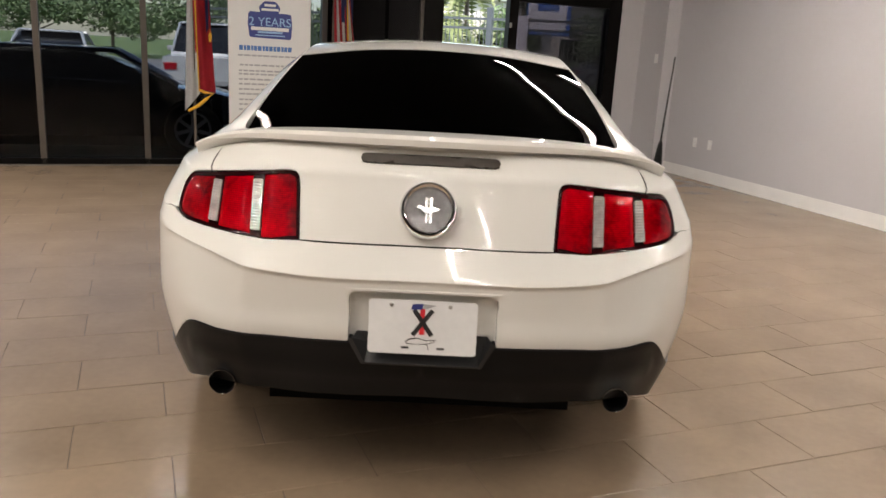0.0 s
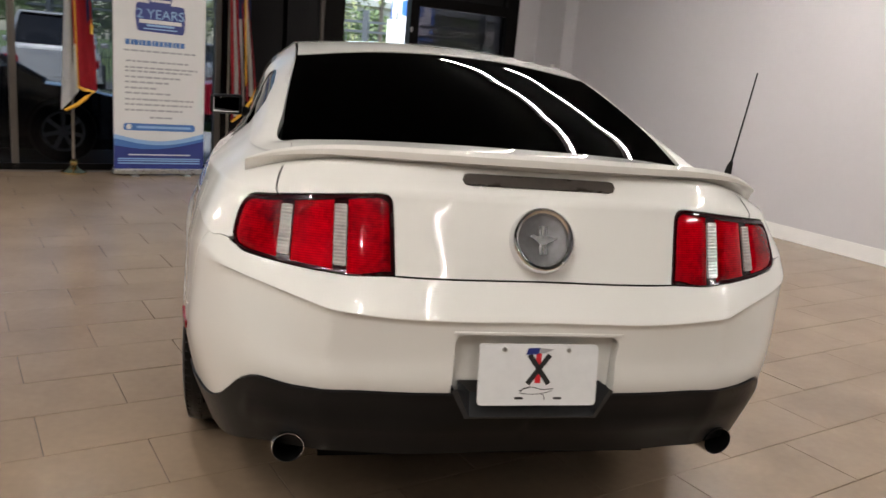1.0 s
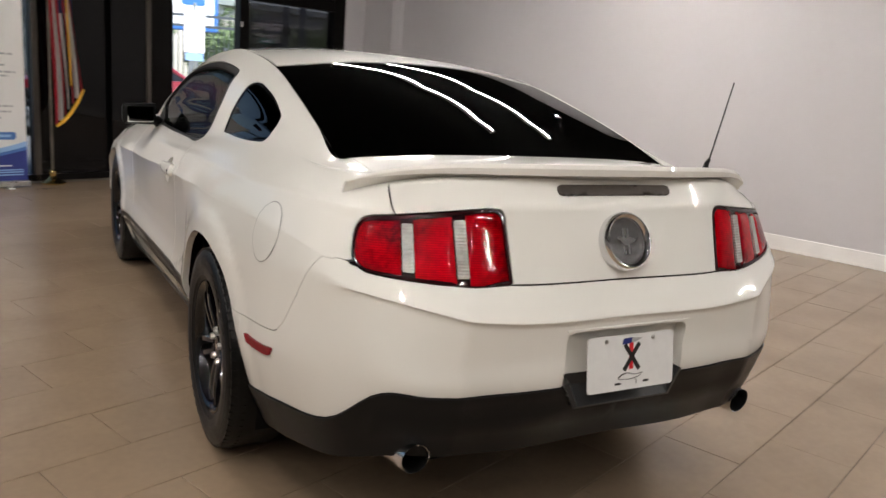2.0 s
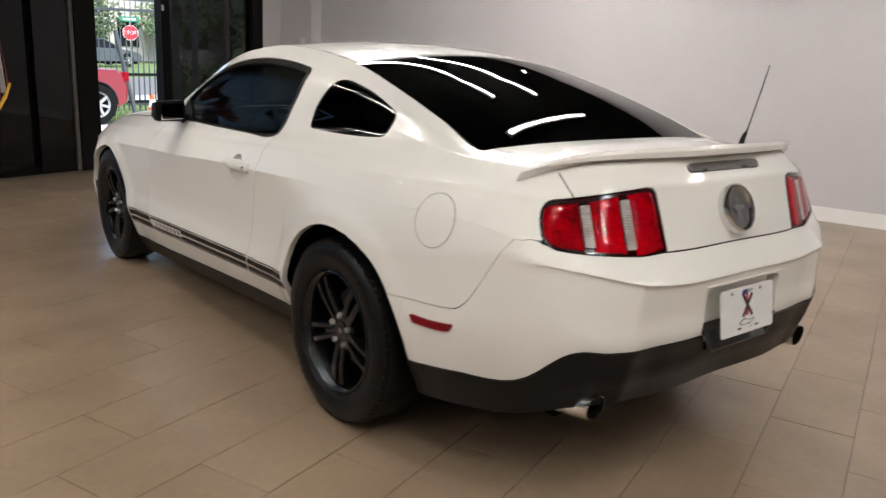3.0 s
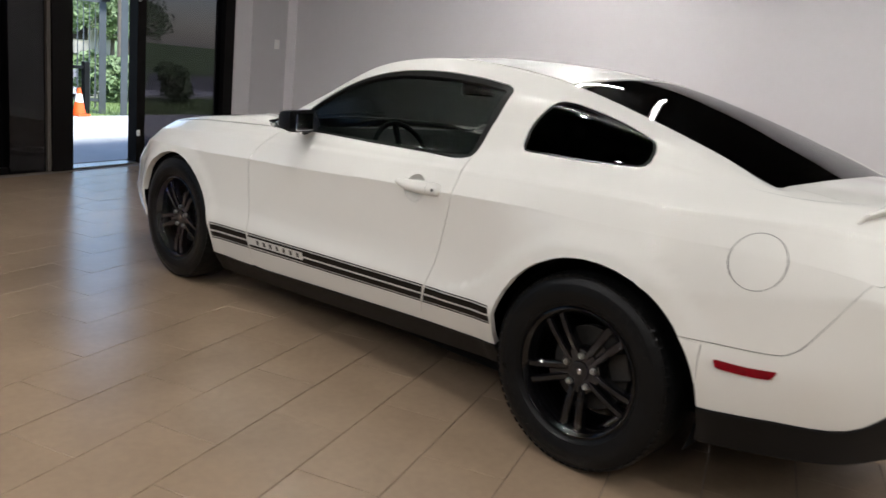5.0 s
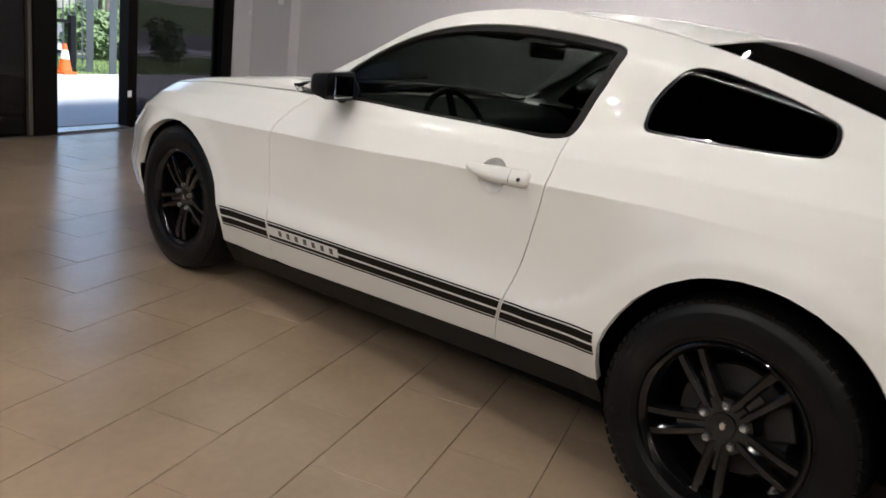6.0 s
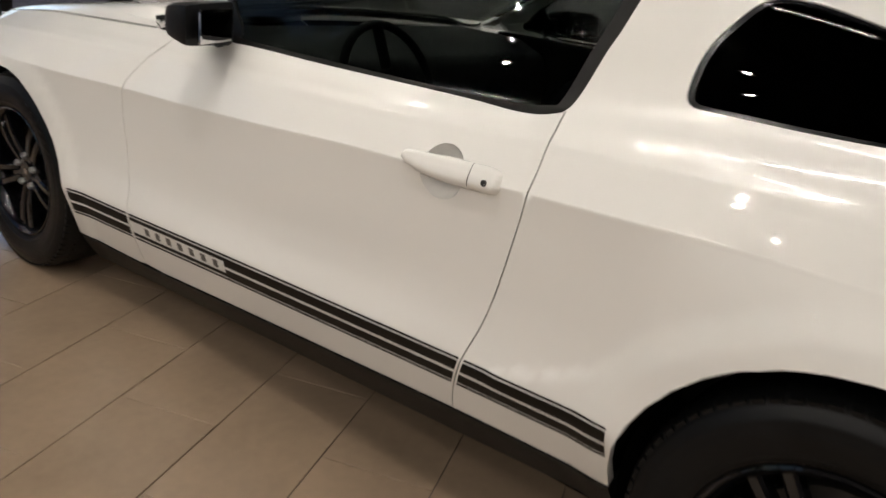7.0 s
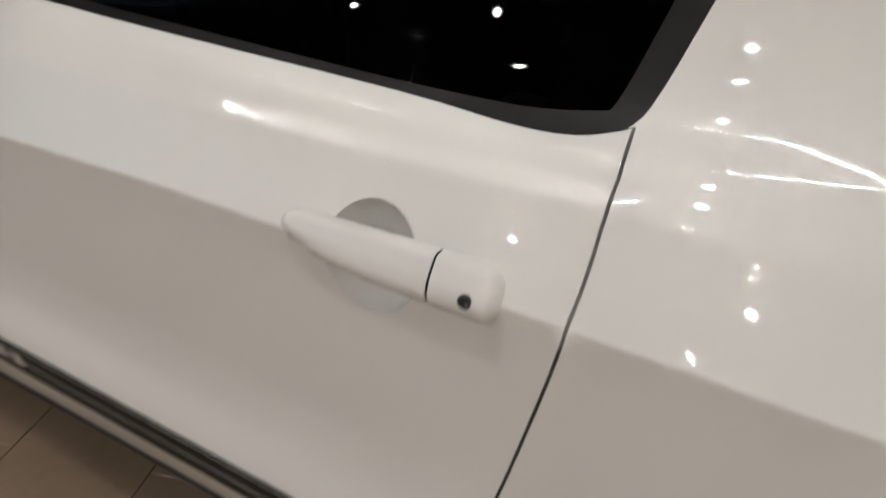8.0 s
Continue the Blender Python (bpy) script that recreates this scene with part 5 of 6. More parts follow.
# ---- flags and banner before the shop front ----
def letters(text, size, m, material, parent, name="lettering", depth=.001):
    c = bpy.data.curves.new(name, "FONT")
    c.body, c.size, c.align_x, c.align_y, c.extrude = text, size, "CENTER", "CENTER", depth
    ob = new("made", c)
    me = bpy.data.meshes.new_from_object(ob)
    bpy.data.objects.remove(ob)
    me.transform(m)
    return link(name, me, material, parent)


FACE = Matrix.Rotation(radians(90), 4, "X")     # a drawing in x and y stood upright, facing the room


def cloth(x_of, z_top, z_low, cols, depth, waves, seed):
    """A hanging fold of cloth: columns from left to right, each with its own lower edge."""
    rnd = random.Random(seed)
    ph = [rnd.uniform(0, 6.3) for _ in range(4)]
    bm = bmesh.new()
    n = 26
    grid = []
    for i in range(cols + 1):
        f = i / cols
        line = []
        for k in range(n + 1):
            g = k / n
            z = z_top + (z_low(f) - z_top) * g
            x = x_of(f, g)
            y = depth * (.35 + .65 * g) * math.sin(waves * f * math.pi * 2 + ph[0] + .5 * math.sin(3 * g + ph[1])) + .012 * math.sin(5 * g + ph[2] + 4 * f)
            line.append(bm.verts.new((x, y, z)))
        grid.append(line)
    for a, b in zip(grid, grid[1:]):
        for k in range(n):
            bm.faces.new((a[k], b[k], b[k + 1], a[k + 1]))
    bmesh.ops.solidify(bm, geom=bm.faces[:], thickness=.003)
    bmesh.ops.recalc_face_normals(bm, faces=bm.faces)
    return bm


def stand(flag, x):
    part("pole", rodded((x, .02, .05), (x, .02, 2.30), .013, n=12), BARK, flag, "dark wooden pole")
    part("finial", lathe([(2.30, .013), (2.32, .03), (2.36, .022), (2.40, .0)], 16, "Z"), BRASS, flag, "gilt finial").location = (x, .02, 0)
    part("base", lathe([(0, 0), (0, .115), (.012, .118), (.025, .09), (.05, .045), (.075, .03), (.10, .036), (.125, .03), (.14, .016)], 28, "Z"), BRASS, flag, "polished brass base", smooth=40).location = (x, .02, 0)


flag = thing("flag", "red and white flag with gold fringe on brass stand", "flag", ROOM @ Matrix.Translation((-.13, 6.93, 0)), "indoor flags")
stand(flag, -.015)
part("white_cloth", cloth(lambda f, g: -.055 - .06 * g + f * (.045 + .11 * g), 2.2, lambda f: .60 + .19 * f, 14, .022, 1.2, 3), FLAGWHITE, flag, smooth=60)
part("red_cloth", cloth(lambda f, g: -.03 + .045 * g + f * (.15 + .035 * g), 2.2, lambda f: .84 - .04 * f, 16, .026, 1.4, 4), FLAGRED, flag, smooth=60)
part("blue_cloth", cloth(lambda f, g: .095 + .02 * g + f * .05, 2.2, lambda f: 1.42 + .1 * f, 8, .02, .8, 5), FLAGBLUE, flag, smooth=60)
part("fringe", tube([(.025, -.03, .835), (.09, -.04, .805), (.175, -.02, .795), (.10, -.035, .735), (.02, -.035, .665), (-.085, -.02, .605)], [.012, .016, .018, .018, .018, .014], 8), ORANGE, flag, "gold fringe")
part("cord", tube([(.0, -.045, 1.95), (.012, -.05, 1.4), (.03, -.05, .84)], .007, 6), ORANGE, flag, "gold cord")
part("tassel", tube([(.15, -.04, 1.46), (.152, -.045, 1.40), (.15, -.04, 1.33)], [.008, .018, .012], 8), ORANGE, flag, "gold tassel")

flag = thing("flag", "striped red and white flag with blue corner and gold fringe", "flag", ROOM @ Matrix.Translation((1.45, 6.93, 0)), "indoor flags")
stand(flag, -.10)
cols = 7
for k in range(cols):
    a, b = k / cols, (k + 1) / cols
    part("red_stripe" if k % 2 == 0 else "white_stripe", cloth(lambda f, g, a=a, b=b: -.11 + (a + (b - a) * f) * (.16 + .11 * g) + .10 * g * math.sin(2.2 * g) * .5, 2.2, lambda f, a=a: .56 + .38 * a, 4, .012 + .004 * k, .35, 20 + k), FLAGRED if k % 2 == 0 else FLAGWHITE, flag, smooth=60)
part("blue_cloth", cloth(lambda f, g: -.02 + f * .14, 2.22, lambda f: 1.62, 8, .022, .9, 9), FLAGBLUE, flag, smooth=60)
part("fringe", tube([(-.07, -.03, .56), (.0, -.04, .62), (.07, -.04, .70), (.14, -.03, .80), (.20, -.02, .92)], [.012, .018, .018, .018, .012], 8), ORANGE, flag, "gold fringe")
part("cord", tube([(.03, -.05, 2.0), (.05, -.05, 1.5), (.07, -.05, .95)], .008, 6), ORANGE, flag, "gold cord")

banner = thing("pull_up_banner", "white and blue pull-up banner with printed text on a metal base", "banner", ROOM @ Matrix.Translation((.635, 6.83, 0)))
BF = FACE
part("sheet", boxed((-.435, -.001, .06), (.435, .001, 2.08)), BANNERW, banner)
part("base", boxed((-.445, -.05, .015), (.445, .05, .065)), STEEL, banner, "silver base", bevel=.01)
part("top_rail", boxed((-.44, -.01, 2.07), (.44, .01, 2.095)), STEEL, banner, bevel=.004)
part("support", rodded((0, .03, .06), (0, .015, 2.08), .008), STEEL, banner)
for x in (-.25, .25):
    part("foot", boxed((x - .03, -.13, 0), (x + .03, .13, .015)), STEEL, banner, bevel=.004)


def drawn(name, pts, material, lift=.0015, label=""):
    return part(name, prism(pts, .001, Matrix.Translation((0, -lift, 0)) @ BF), material, banner, label)


wave = [(-.434, .405)] + [(x, .405 - .075 * math.sin((x + .434) / .87 * math.pi) + .03 * (x + .434)) for x in np.linspace(-.43, .43, 14)] + [(.434, .43)]
drawn("pale_wave", wave + [(.434, .30), (-.434, .30)], BANNERL)
wave2 = [(x, .365 - .07 * math.sin((x + .434) / .87 * math.pi) + .02 * (x + .434)) for x in np.linspace(-.434, .434, 16)]
drawn("mid_wave", wave2 + [(.434, .24), (-.434, .24)], BANNERM, .003)
wave3 = [(x, .315 - .06 * math.sin((x + .434) / .87 * math.pi + .3) + .02 * (x + .434)) for x in np.linspace(-.434, .434, 16)]
drawn("dark_field", wave3 + [(.434, .066), (-.434, .066)], BANNERB, .0045)
for z, w, m_ in ((.205, .30, BANNERW), (.165, .40, BANNERL), (.145, .40, BANNERL), (.12, .40, BANNERL)):
    drawn("printed_bar", [(-w, z - .006), (w, z - .006), (w, z + .006), (-w, z + .006)], m_, .006)
panel = drawn("blue_panel", rounded([(-.215, 1.405), (.225, 1.395), (.235, 1.545), (.225, 1.66), (-.225, 1.67), (-.235, 1.54)], .03), BANNERB)
drawn("blue_crest", rounded([(-.10, 1.655), (.09, 1.655), (.11, 1.72), (.06, 1.78), (-.06, 1.78), (-.12, 1.72)], .02), BANNERB, .001)
for z, w in ((1.695, .09), (1.74, .06)):
    drawn("printed_bar", [(-w, z - .012), (w, z - .012), (w, z + .012), (-w, z + .012)], BANNERW, .004)
letters("2 YEARS", .125, Matrix.Translation((0, -.004, 1.565)) @ BF, BANNERL, banner)
for z, w, h in ((1.497, .20, .018), (1.462, .13, .010), (1.43, .16, .006)):
    drawn("printed_bar", [(-w, z - h), (w, z - h), (w, z + h), (-w, z + h)], BANNERW if h > .01 else BANNERL, .004)
# the web address is kept as plain bars
x = -.325
for w in (.05, .03, .045, .03, .04, .05, .03, .04, .045, .035, .05, .03, .04, .05):
    drawn("printed_bar", [(x, 1.268), (x + w * .8, 1.268), (x + w * .8, 1.318), (x, 1.318)], BANNERM, .003)
    x += w
for z, x0, x1 in ((1.215, -.34, .34), (1.115, -.32, .27), (1.055, -.33, .36), (1.02, -.33, .30), (.965, -.33, .20), (.915, -.33, .08), (.86, -.33, -.02), (.81, -.33, .10), (.75, -.33, .33), (.70, -.33, .31), (.645, -.33, .22), (.575, -.10, .12)):
    x = x0
    rnd = random.Random(int(z * 1000))
    while x < x1:
        w = min(rnd.uniform(.03, .08), x1 - x)
        drawn("printed_bar", [(x, z - .009), (x + w, z - .009), (x + w, z + .009), (x, z + .009)], GREYP, .003)
        x += w + .012
pill = rounded([(-.345, .445), (.345, .445), (.345, .515), (-.345, .515)], .03)
drawn("blue_pill", pill, BANNERM, .003)
drawn("printed_bar", [(-.22, .468), (.30, .468), (.30, .492), (-.22, .492)], BANNERL, .0045)
ring = [(-.295 + .026 * math.cos(a), .48 + .026 * math.sin(a)) for a in [k * math.pi / 10 for k in range(20)]]
drawn("printed_ring", ring, BANNERW, .0045)
# ---- outdoors, seen through the doorway and the tinted panes ----
G = -.06


def O(name, bm, material, label, category, **k):
    ob = part(name, bm, material, None, label, **k)
    ob.matrix_world = ROOM
    return tagged(ob, "", category)


bm = bmesh.new()
bm.faces.new([bm.verts.new(p) for p in ((-900, -900, G - .05), (900, -900, G - .05), (900, 900, G - .05), (-900, 900, G - .05))])
tagged(O("ground", bm, GRASS, "rough green grass verge beyond the paved yard", "ground"), kind="structure")
tagged(O("pavement", boxed((-40, V1 + .25, G - .2), (40, 11.75, G)), CONCRETE, "pale concrete yard outside the shop front", "ground"), kind="structure")
tagged(O("pavement", boxed((-70, 11.76, G - .2), (2.4, 56, G - .012)), ASPHALT, "grey asphalt car lot beside the shop", "ground"), kind="structure")
tagged(O("road", boxed((-200, 17.5, G - .2), (200, 27, G - .03)), ASPHALT, "grey asphalt street behind the fence", "road"), kind="structure")
tagged(O("pavement", boxed((-200, 15.6, G - .2), (200, 17.3, G + .02)), CONCRETE, "pale concrete footpath along the street", "ground"), kind="structure")
bm = bmesh.new()
rnd = random.Random(11)
for _ in range(5200):
    u, v = rnd.uniform(2.4, 18), rnd.uniform(11.76, 15.5)
    h, a = rnd.uniform(.04, .13), rnd.uniform(0, 6.28)
    d = Vector((math.cos(a), math.sin(a), 0)) * .008
    p = Vector((u, v, G - .05))
    t = p + Vector((rnd.uniform(-.04, .04), rnd.uniform(-.04, .04), h))
    bm.faces.new([bm.verts.new(q) for q in (p - d, p + d, t)])
tagged(O("grass", bm, GRASS, "unmown green grass blades along the verge", "grass"), kind="stuff")

# steel picket fence that ends at two gate posts, and its low black rails
fence = thing("fence", "grey steel picket fence with flat rails and square posts", "fence", ROOM @ pose(8.3, 12.45, G, 0, 0, 137))
picket = boxed((-.017, -.017, .06), (.017, .017, 2.34))
for v in picket.verts:
    if v.co.z > 2:
        v.co.x *= .25
        v.co.y *= .25
box(picket, (-.017, -.017, 2.10), (.017, .017, 2.11))
me = bpy.data.meshes.new("picket")
picket.to_mesh(me)
picket.free()
me.materials.append(FENCEM)
for k in range(104):
    ob = new("picket", me)
    ob.parent = fence
    ob.location = (.12 + k * .10, 0, 0)
for z in (.20, 1.98, 2.18):
    part("rail", boxed((.05, .005, z - .025), (10.6, .035, z + .025)), FENCEM, fence)
for x, y, h in ((0, 0, 2.5), (-.36, .30, 2.5), (2.5, 0, 2.42), (5.0, 0, 2.42), (7.5, 0, 2.42), (10.0, 0, 2.42)):
    part("post", boxed((x - .06, y - .06, -.05), (x + .06, y + .06, h)), FENCEM, fence, bevel=.006)
part("latch", boxed((-.12, .10, 1.98), (.02, .16, 2.12)), BLACK, fence, "black gate latch", bevel=.008)
barrier = thing("barrier", "low black steel barrier rail before the picket fence", "barrier", ROOM @ pose(7.72, 12.25, G, 0, 0, 172))
for z in (.30, .80):
    part("rail", boxed((-.05, -.03, z - .028), (3.2, .03, z + .028)), BLACK, barrier, bevel=.006)
for x in (0, 1.6, 3.15):
    part("post", boxed((x - .05, -.05, -.05), (x + .05, .05, .90)), BLACK, barrier, bevel=.006)
O("leaning_post", rodded((6.86, 11.86, G - .03), (6.60, 12.02, 1.52), .038, n=10), FENCEM, "dark steel post leaning before the fence", "post")


def cone(u, v, h=.70):
    ob = thing("traffic_cone", "orange and white plastic traffic cone on the grass edge", "cone", ROOM @ Matrix.Translation((u, v, G)), "traffic cones")
    part("foot", boxed((-.13, -.13, 0), (.13, .13, .035)), CONE, ob, bevel=.012)
    r = lambda z: .105 - .08 * (z - .04) / (h - .04)
    part("body", lathe([(.04, r(.04)), (h * .5, r(h * .5))], 24, "Z"), CONE, ob, smooth=40)
    part("collar", lathe([(h * .5, r(h * .5) + .003), (h * .8, r(h * .8) + .003)], 24, "Z"), SIGNWHITE, ob, "white reflective collar", smooth=40)
    part("tip", lathe([(h * .8, r(h * .8)), (h, r(h)), (h, 0)], 24, "Z"), CONE, ob, smooth=40)


cone(7.16, 11.80, .47)
cone(26.5, 33.6, 1.1)


# parked vehicles
def vehicle(name, label, m, profile, glassy, L, W, material, wheel_r, wheels, group=""):
    """A car from its side outline: body with rounded flanks, cabin glass, wheels, lamps."""
    ob = thing(name, label, "car", m, group)
    def hull(outline, w0, w1, zlo, zhi, mtl, nm, lab=""):
        bm = bmesh.new()
        slices = []
        for s in (-1, -.92, 0, .92, 1):
            ring = []
            for x, z in outline:
                f = min(1, max(0, (z - zlo) / (zhi - zlo)))
                hw = w0 + (w1 - w0) * f
                k = .965 if abs(s) == 1 else 1
                cx, cz = L / 2, zlo + (zhi - zlo) * .45
                ring.append(bm.verts.new((cx + (x - cx) * (k if abs(s) == 1 else 1), s * hw, cz + (z - cz) * (k if abs(s) == 1 else 1))))
            slices.append(ring)
        for a, b in zip(slices, slices[1:]):
            for i in range(len(a)):
                bm.faces.new((a[i - 1], a[i], b[i], b[i - 1]))
        bm.faces.new(slices[0])
        bm.faces.new(slices[-1][::-1])
        bmesh.ops.recalc_face_normals(bm, faces=bm.faces)
        return part(nm, bm, mtl, ob, lab, smooth=35)
    zs = [z for _, z in profile]
    hull(profile, W / 2, W / 2 * .94, min(zs), max(zs), material, "body")
    gz = [z for _, z in glassy]
    hull(glassy, W / 2 * .93, W / 2 * .70, min(gz), max(gz), TRIM, "cabin_glass", "dark cabin glass")
    roof = [(x, z) for x, z in glassy if z > max(gz) - .12]
    xs = [x for x, _ in roof]
    part("roof", boxed((min(xs) - .05, -W / 2 * .70, max(gz) - .03), (max(xs) + .05, W / 2 * .70, max(gz) + .025)), material, ob, bevel=.03)
    xa, xb = min(x for x, _ in glassy), max(x for x, _ in glassy)
    for s in (-1, 1):
        for x0, x1 in ((xa, min(xs)), (xb, max(xs))):
            part("pillar", tube([(x0, s * W / 2 * .92, min(gz)), (x1, s * W / 2 * .71, max(gz))], .035, 8), material, ob, smooth=40)
        part("door_mirror", boxed((xb - .45, s * (W / 2 + .09) - .09, min(gz) + .02), (xb - .33, s * (W / 2 + .09) + .09, min(gz) + .15)), material, ob, bevel=.03)
        for x in wheels:
            R_ = Matrix.Translation((x, s * (W / 2 - .045), wheel_r)) @ Matrix.Rotation(radians(90 * s), 4, "Z")
            bm = lathe([(-.1, wheel_r * .66), (-.1, wheel_r * .97), (-.06, wheel_r), (.06, wheel_r), (.10, wheel_r * .95), (.105, wheel_r * .68), (.08, wheel_r * .64)], 36, "X")
            bmesh.ops.transform(bm, matrix=R_, verts=bm.verts)
            bmesh.ops.recalc_face_normals(bm, faces=bm.faces)
            w = part("wheel", bm, RUBBER, ob, "black tyre with bright alloy rim", smooth=35)
            bm = lathe([(.03, wheel_r * .66), (.075, wheel_r * .66), (.09, wheel_r * .62), (.06, wheel_r * .56), (.05, wheel_r * .56)], 36, "X")
            for k in range(7):
                box(bm, (.05, -.022, .03), (.085, .022, wheel_r * .6), Matrix.Rotation(k * 2 * math.pi / 7, 4, "X"))
            rod(bm, (.02, 0, 0), (.09, 0, 0), .055, n=16)
            bmesh.ops.transform(bm, matrix=R_, verts=bm.verts)
            part("rim", bm, CARSILVER, w, "bright alloy rim")
            bm = lathe([(.049, 0), (.049, wheel_r * .64)], 24, "X")
            bmesh.ops.transform(bm, matrix=R_, verts=bm.verts)
            part("hub", bm, DARK, w)
            part("arch", tube([(x + (wheel_r + .03) * math.cos(a), s * (W / 2 - .012), wheel_r + (wheel_r + .03) * math.sin(a)) for a in [radians(d) for d in range(0, 181, 15)]], .022, 6), TRIM, ob, "dark wheel arch")
    part("underbody", boxed((.25, -W / 2 * .88, .13), (L - .3, W / 2 * .88, .4)), DARK, ob, "black underbody")
    (xt, zt), (xf, zf) = max(((x, z) for x, z in glassy if x > L / 2 - .2), key=lambda p: p[1]), glassy[-1]
    bm = bmesh.new()
    for a, b in (((xt, zt), (xf, zf)),):
        quad = [bm.verts.new(p) for p in ((a[0] + .04, -W / 2 * .66, a[1] + .02), (a[0] + .04, W / 2 * .66, a[1] + .02), (b[0] + .02, W / 2 * .86, b[1] + .02), (b[0] + .02, -W / 2 * .86, b[1] + .02))]
        face = bm.faces.new(quad)
        made = bmesh.ops.extrude_face_region(bm, geom=[face])["geom"]
        for v in made:
            if isinstance(v, bmesh.types.BMVert):
                v.co += Vector((-.02, 0, -.03))
    bmesh.ops.recalc_face_normals(bm, faces=bm.faces)
    part("windscreen", bm, SKYGLASS, ob, "windscreen that mirrors the sky")
    part("tail_lamp", boxed((-.02, -W / 2 + .08, .72), (.08, -W / 2 + .36, .88)), DEEPRED, ob, bevel=.02)
    part("tail_lamp", boxed((-.02, W / 2 - .36, .72), (.08, W / 2 - .08, .88)), DEEPRED, ob, bevel=.02)
    return ob


SEDAN = [(.02, .34), (.0, .62), (.04, .90), (.35, 1.0), (.95, 1.01), (2.9, .96), (3.9, .86), (4.45, .72), (4.58, .52), (4.52, .28), (.3, .25)]
LOW = [(x, z * .93) for x, z in SEDAN]
LOW_G = [(.55, .90), (1.25, 1.16), (1.75, 1.235), (2.35, 1.215), (2.75, 1.13), (3.45, .86)]
SEDAN_G = [(.55, .98), (1.25, 1.36), (1.75, 1.43), (2.35, 1.41), (2.75, 1.30), (3.35, .92)]
COUPE = [(.03, .36), (.0, .60), (.06, .84), (.18, .92), (.75, .95), (2.6, .93), (3.6, .84), (4.3, .70), (4.42, .50), (4.36, .26), (.28, .24)]
COUPE_G = [(.75, .92), (1.35, 1.24), (1.75, 1.31), (2.15, 1.28), (2.9, .90)]
TRUCK = [(.0, .50), (.02, 1.02), (1.75, 1.04), (1.80, 1.10), (3.6, 1.10), (4.9, 1.04), (5.25, .85), (5.3, .42), (.1, .40)]
TRUCK_G = [(1.85, 1.08), (1.98, 1.72), (2.2, 1.80), (3.1, 1.78), (3.7, 1.10)]
vehicle("parked_car", "black parked car with dark windows close behind the panes", ROOM @ pose(-3.70, 9.0, G, 0, 0, 0), LOW, LOW_G, 4.58, 1.85, CARBLACK, .34, (.85, 3.6), "parked cars")
vehicle("parked_car", "silver pickup truck parked nose to the street", ROOM @ pose(.75, 17.0, G, 0, 0, 82), TRUCK, TRUCK_G, 5.3, 1.95, CARSILVER, .39, (1.0, 4.2), "parked cars")
vehicle("parked_car", "red parked car with bright alloy wheels near the fence", ROOM @ pose(6.57, 12.35, G, 0, 0, 172), COUPE, COUPE_G, 4.42, 1.8, CARRED, .34, (.62, 3.35), "parked cars")
vehicle("parked_car", "white car parked in the lot near the street", ROOM @ pose(-6.0, 17.5, G, 0, 0, 85), SEDAN, SEDAN_G, 4.58, 1.85, SIGNWHITE, .34, (.85, 3.6), "parked cars")
vehicle("parked_car", "grey car parked in the lot near the street", ROOM @ pose(-2.6, 17.8, G, 0, 0, 88), SEDAN, SEDAN_G, 4.58, 1.85, CARSILVER, .34, (.85, 3.6), "parked cars")
vehicle("parked_car", "grey car parked across the street under trees", ROOM @ pose(-9.0, 24.5, G, 0, 0, 4), SEDAN, SEDAN_G, 4.58, 1.85, CARSILVER, .34, (.85, 3.6), "parked cars")
vehicle("parked_car", "dark grey car parked across the street under trees", ROOM @ pose(23.0, 39.0, G, 0, 0, -3), SEDAN, SEDAN_G, 4.58, 1.85, FENCEM, .34, (.85, 3.6), "parked cars")
vehicle("parked_car", "silver car parked beside the pickup truck", ROOM @ pose(4.6, 18.5, G, 0, 0, 86), SEDAN, SEDAN_G, 4.58, 1.85, CARSILVER, .34, (.85, 3.6), "parked cars")


# signs
def post_sign(name, label, u, v, turn, h):
    ob = thing(name, label, "sign", ROOM @ pose(u, v, G, 0, 0, turn))
    part("post", rodded((0, .03, 0), (0, .03, h), .03), STEEL, ob)
    return ob


stop = post_sign("stop_sign", "red octagonal stop sign under a green street sign", 19.2, 28.0, -37, 2.7)
octo = lambda r: [(r * math.cos(radians(22.5 + 45 * k)), r * math.sin(radians(22.5 + 45 * k))) for k in range(8)]
part("plate", prism(octo(.32), .006, Matrix.Translation((0, 0, 1.72)) @ FACE), SIGNWHITE, stop)
part("red_plate", prism(octo(.297), .004, Matrix.Translation((0, -.006, 1.72)) @ FACE), SIGNRED, stop)
letters("STOP", .21, Matrix.Translation((0, -.012, 1.72)) @ FACE, SIGNWHITE, stop)
part("street_plate", boxed((-.36, -.02, 2.16), (.36, 0, 2.36)), SIGNGREEN, stop, "green street plate")
part("printed_bar", boxed((-.26, -.025, 2.22), (.26, -.02, 2.30)), SIGNWHITE, stop)
board = post_sign("notice_board", "pale blue and white notice board on a steel post", 6.75, 13.3, -32, 2.4)
part("board", boxed((-.19, -.02, 1.45), (.19, .0, 2.25)), SIGNWHITE, board, bevel=.006)
part("band", boxed((-.17, -.025, 1.30), (.17, -.004, 1.44)), BANNERL, board)
pylon = thing("sign_pylon", "tall white and blue sign box on a steel post", "sign", ROOM @ pose(12.65, 23.05, G, 0, 0, -28))
part("post", boxed((-.15, -.15, 0), (.15, .15, 2.3)), STEEL, pylon)
part("box", boxed((-.75, -.25, 2.2), (.75, .25, 4.2)), SIGNBLUE, pylon, bevel=.04)
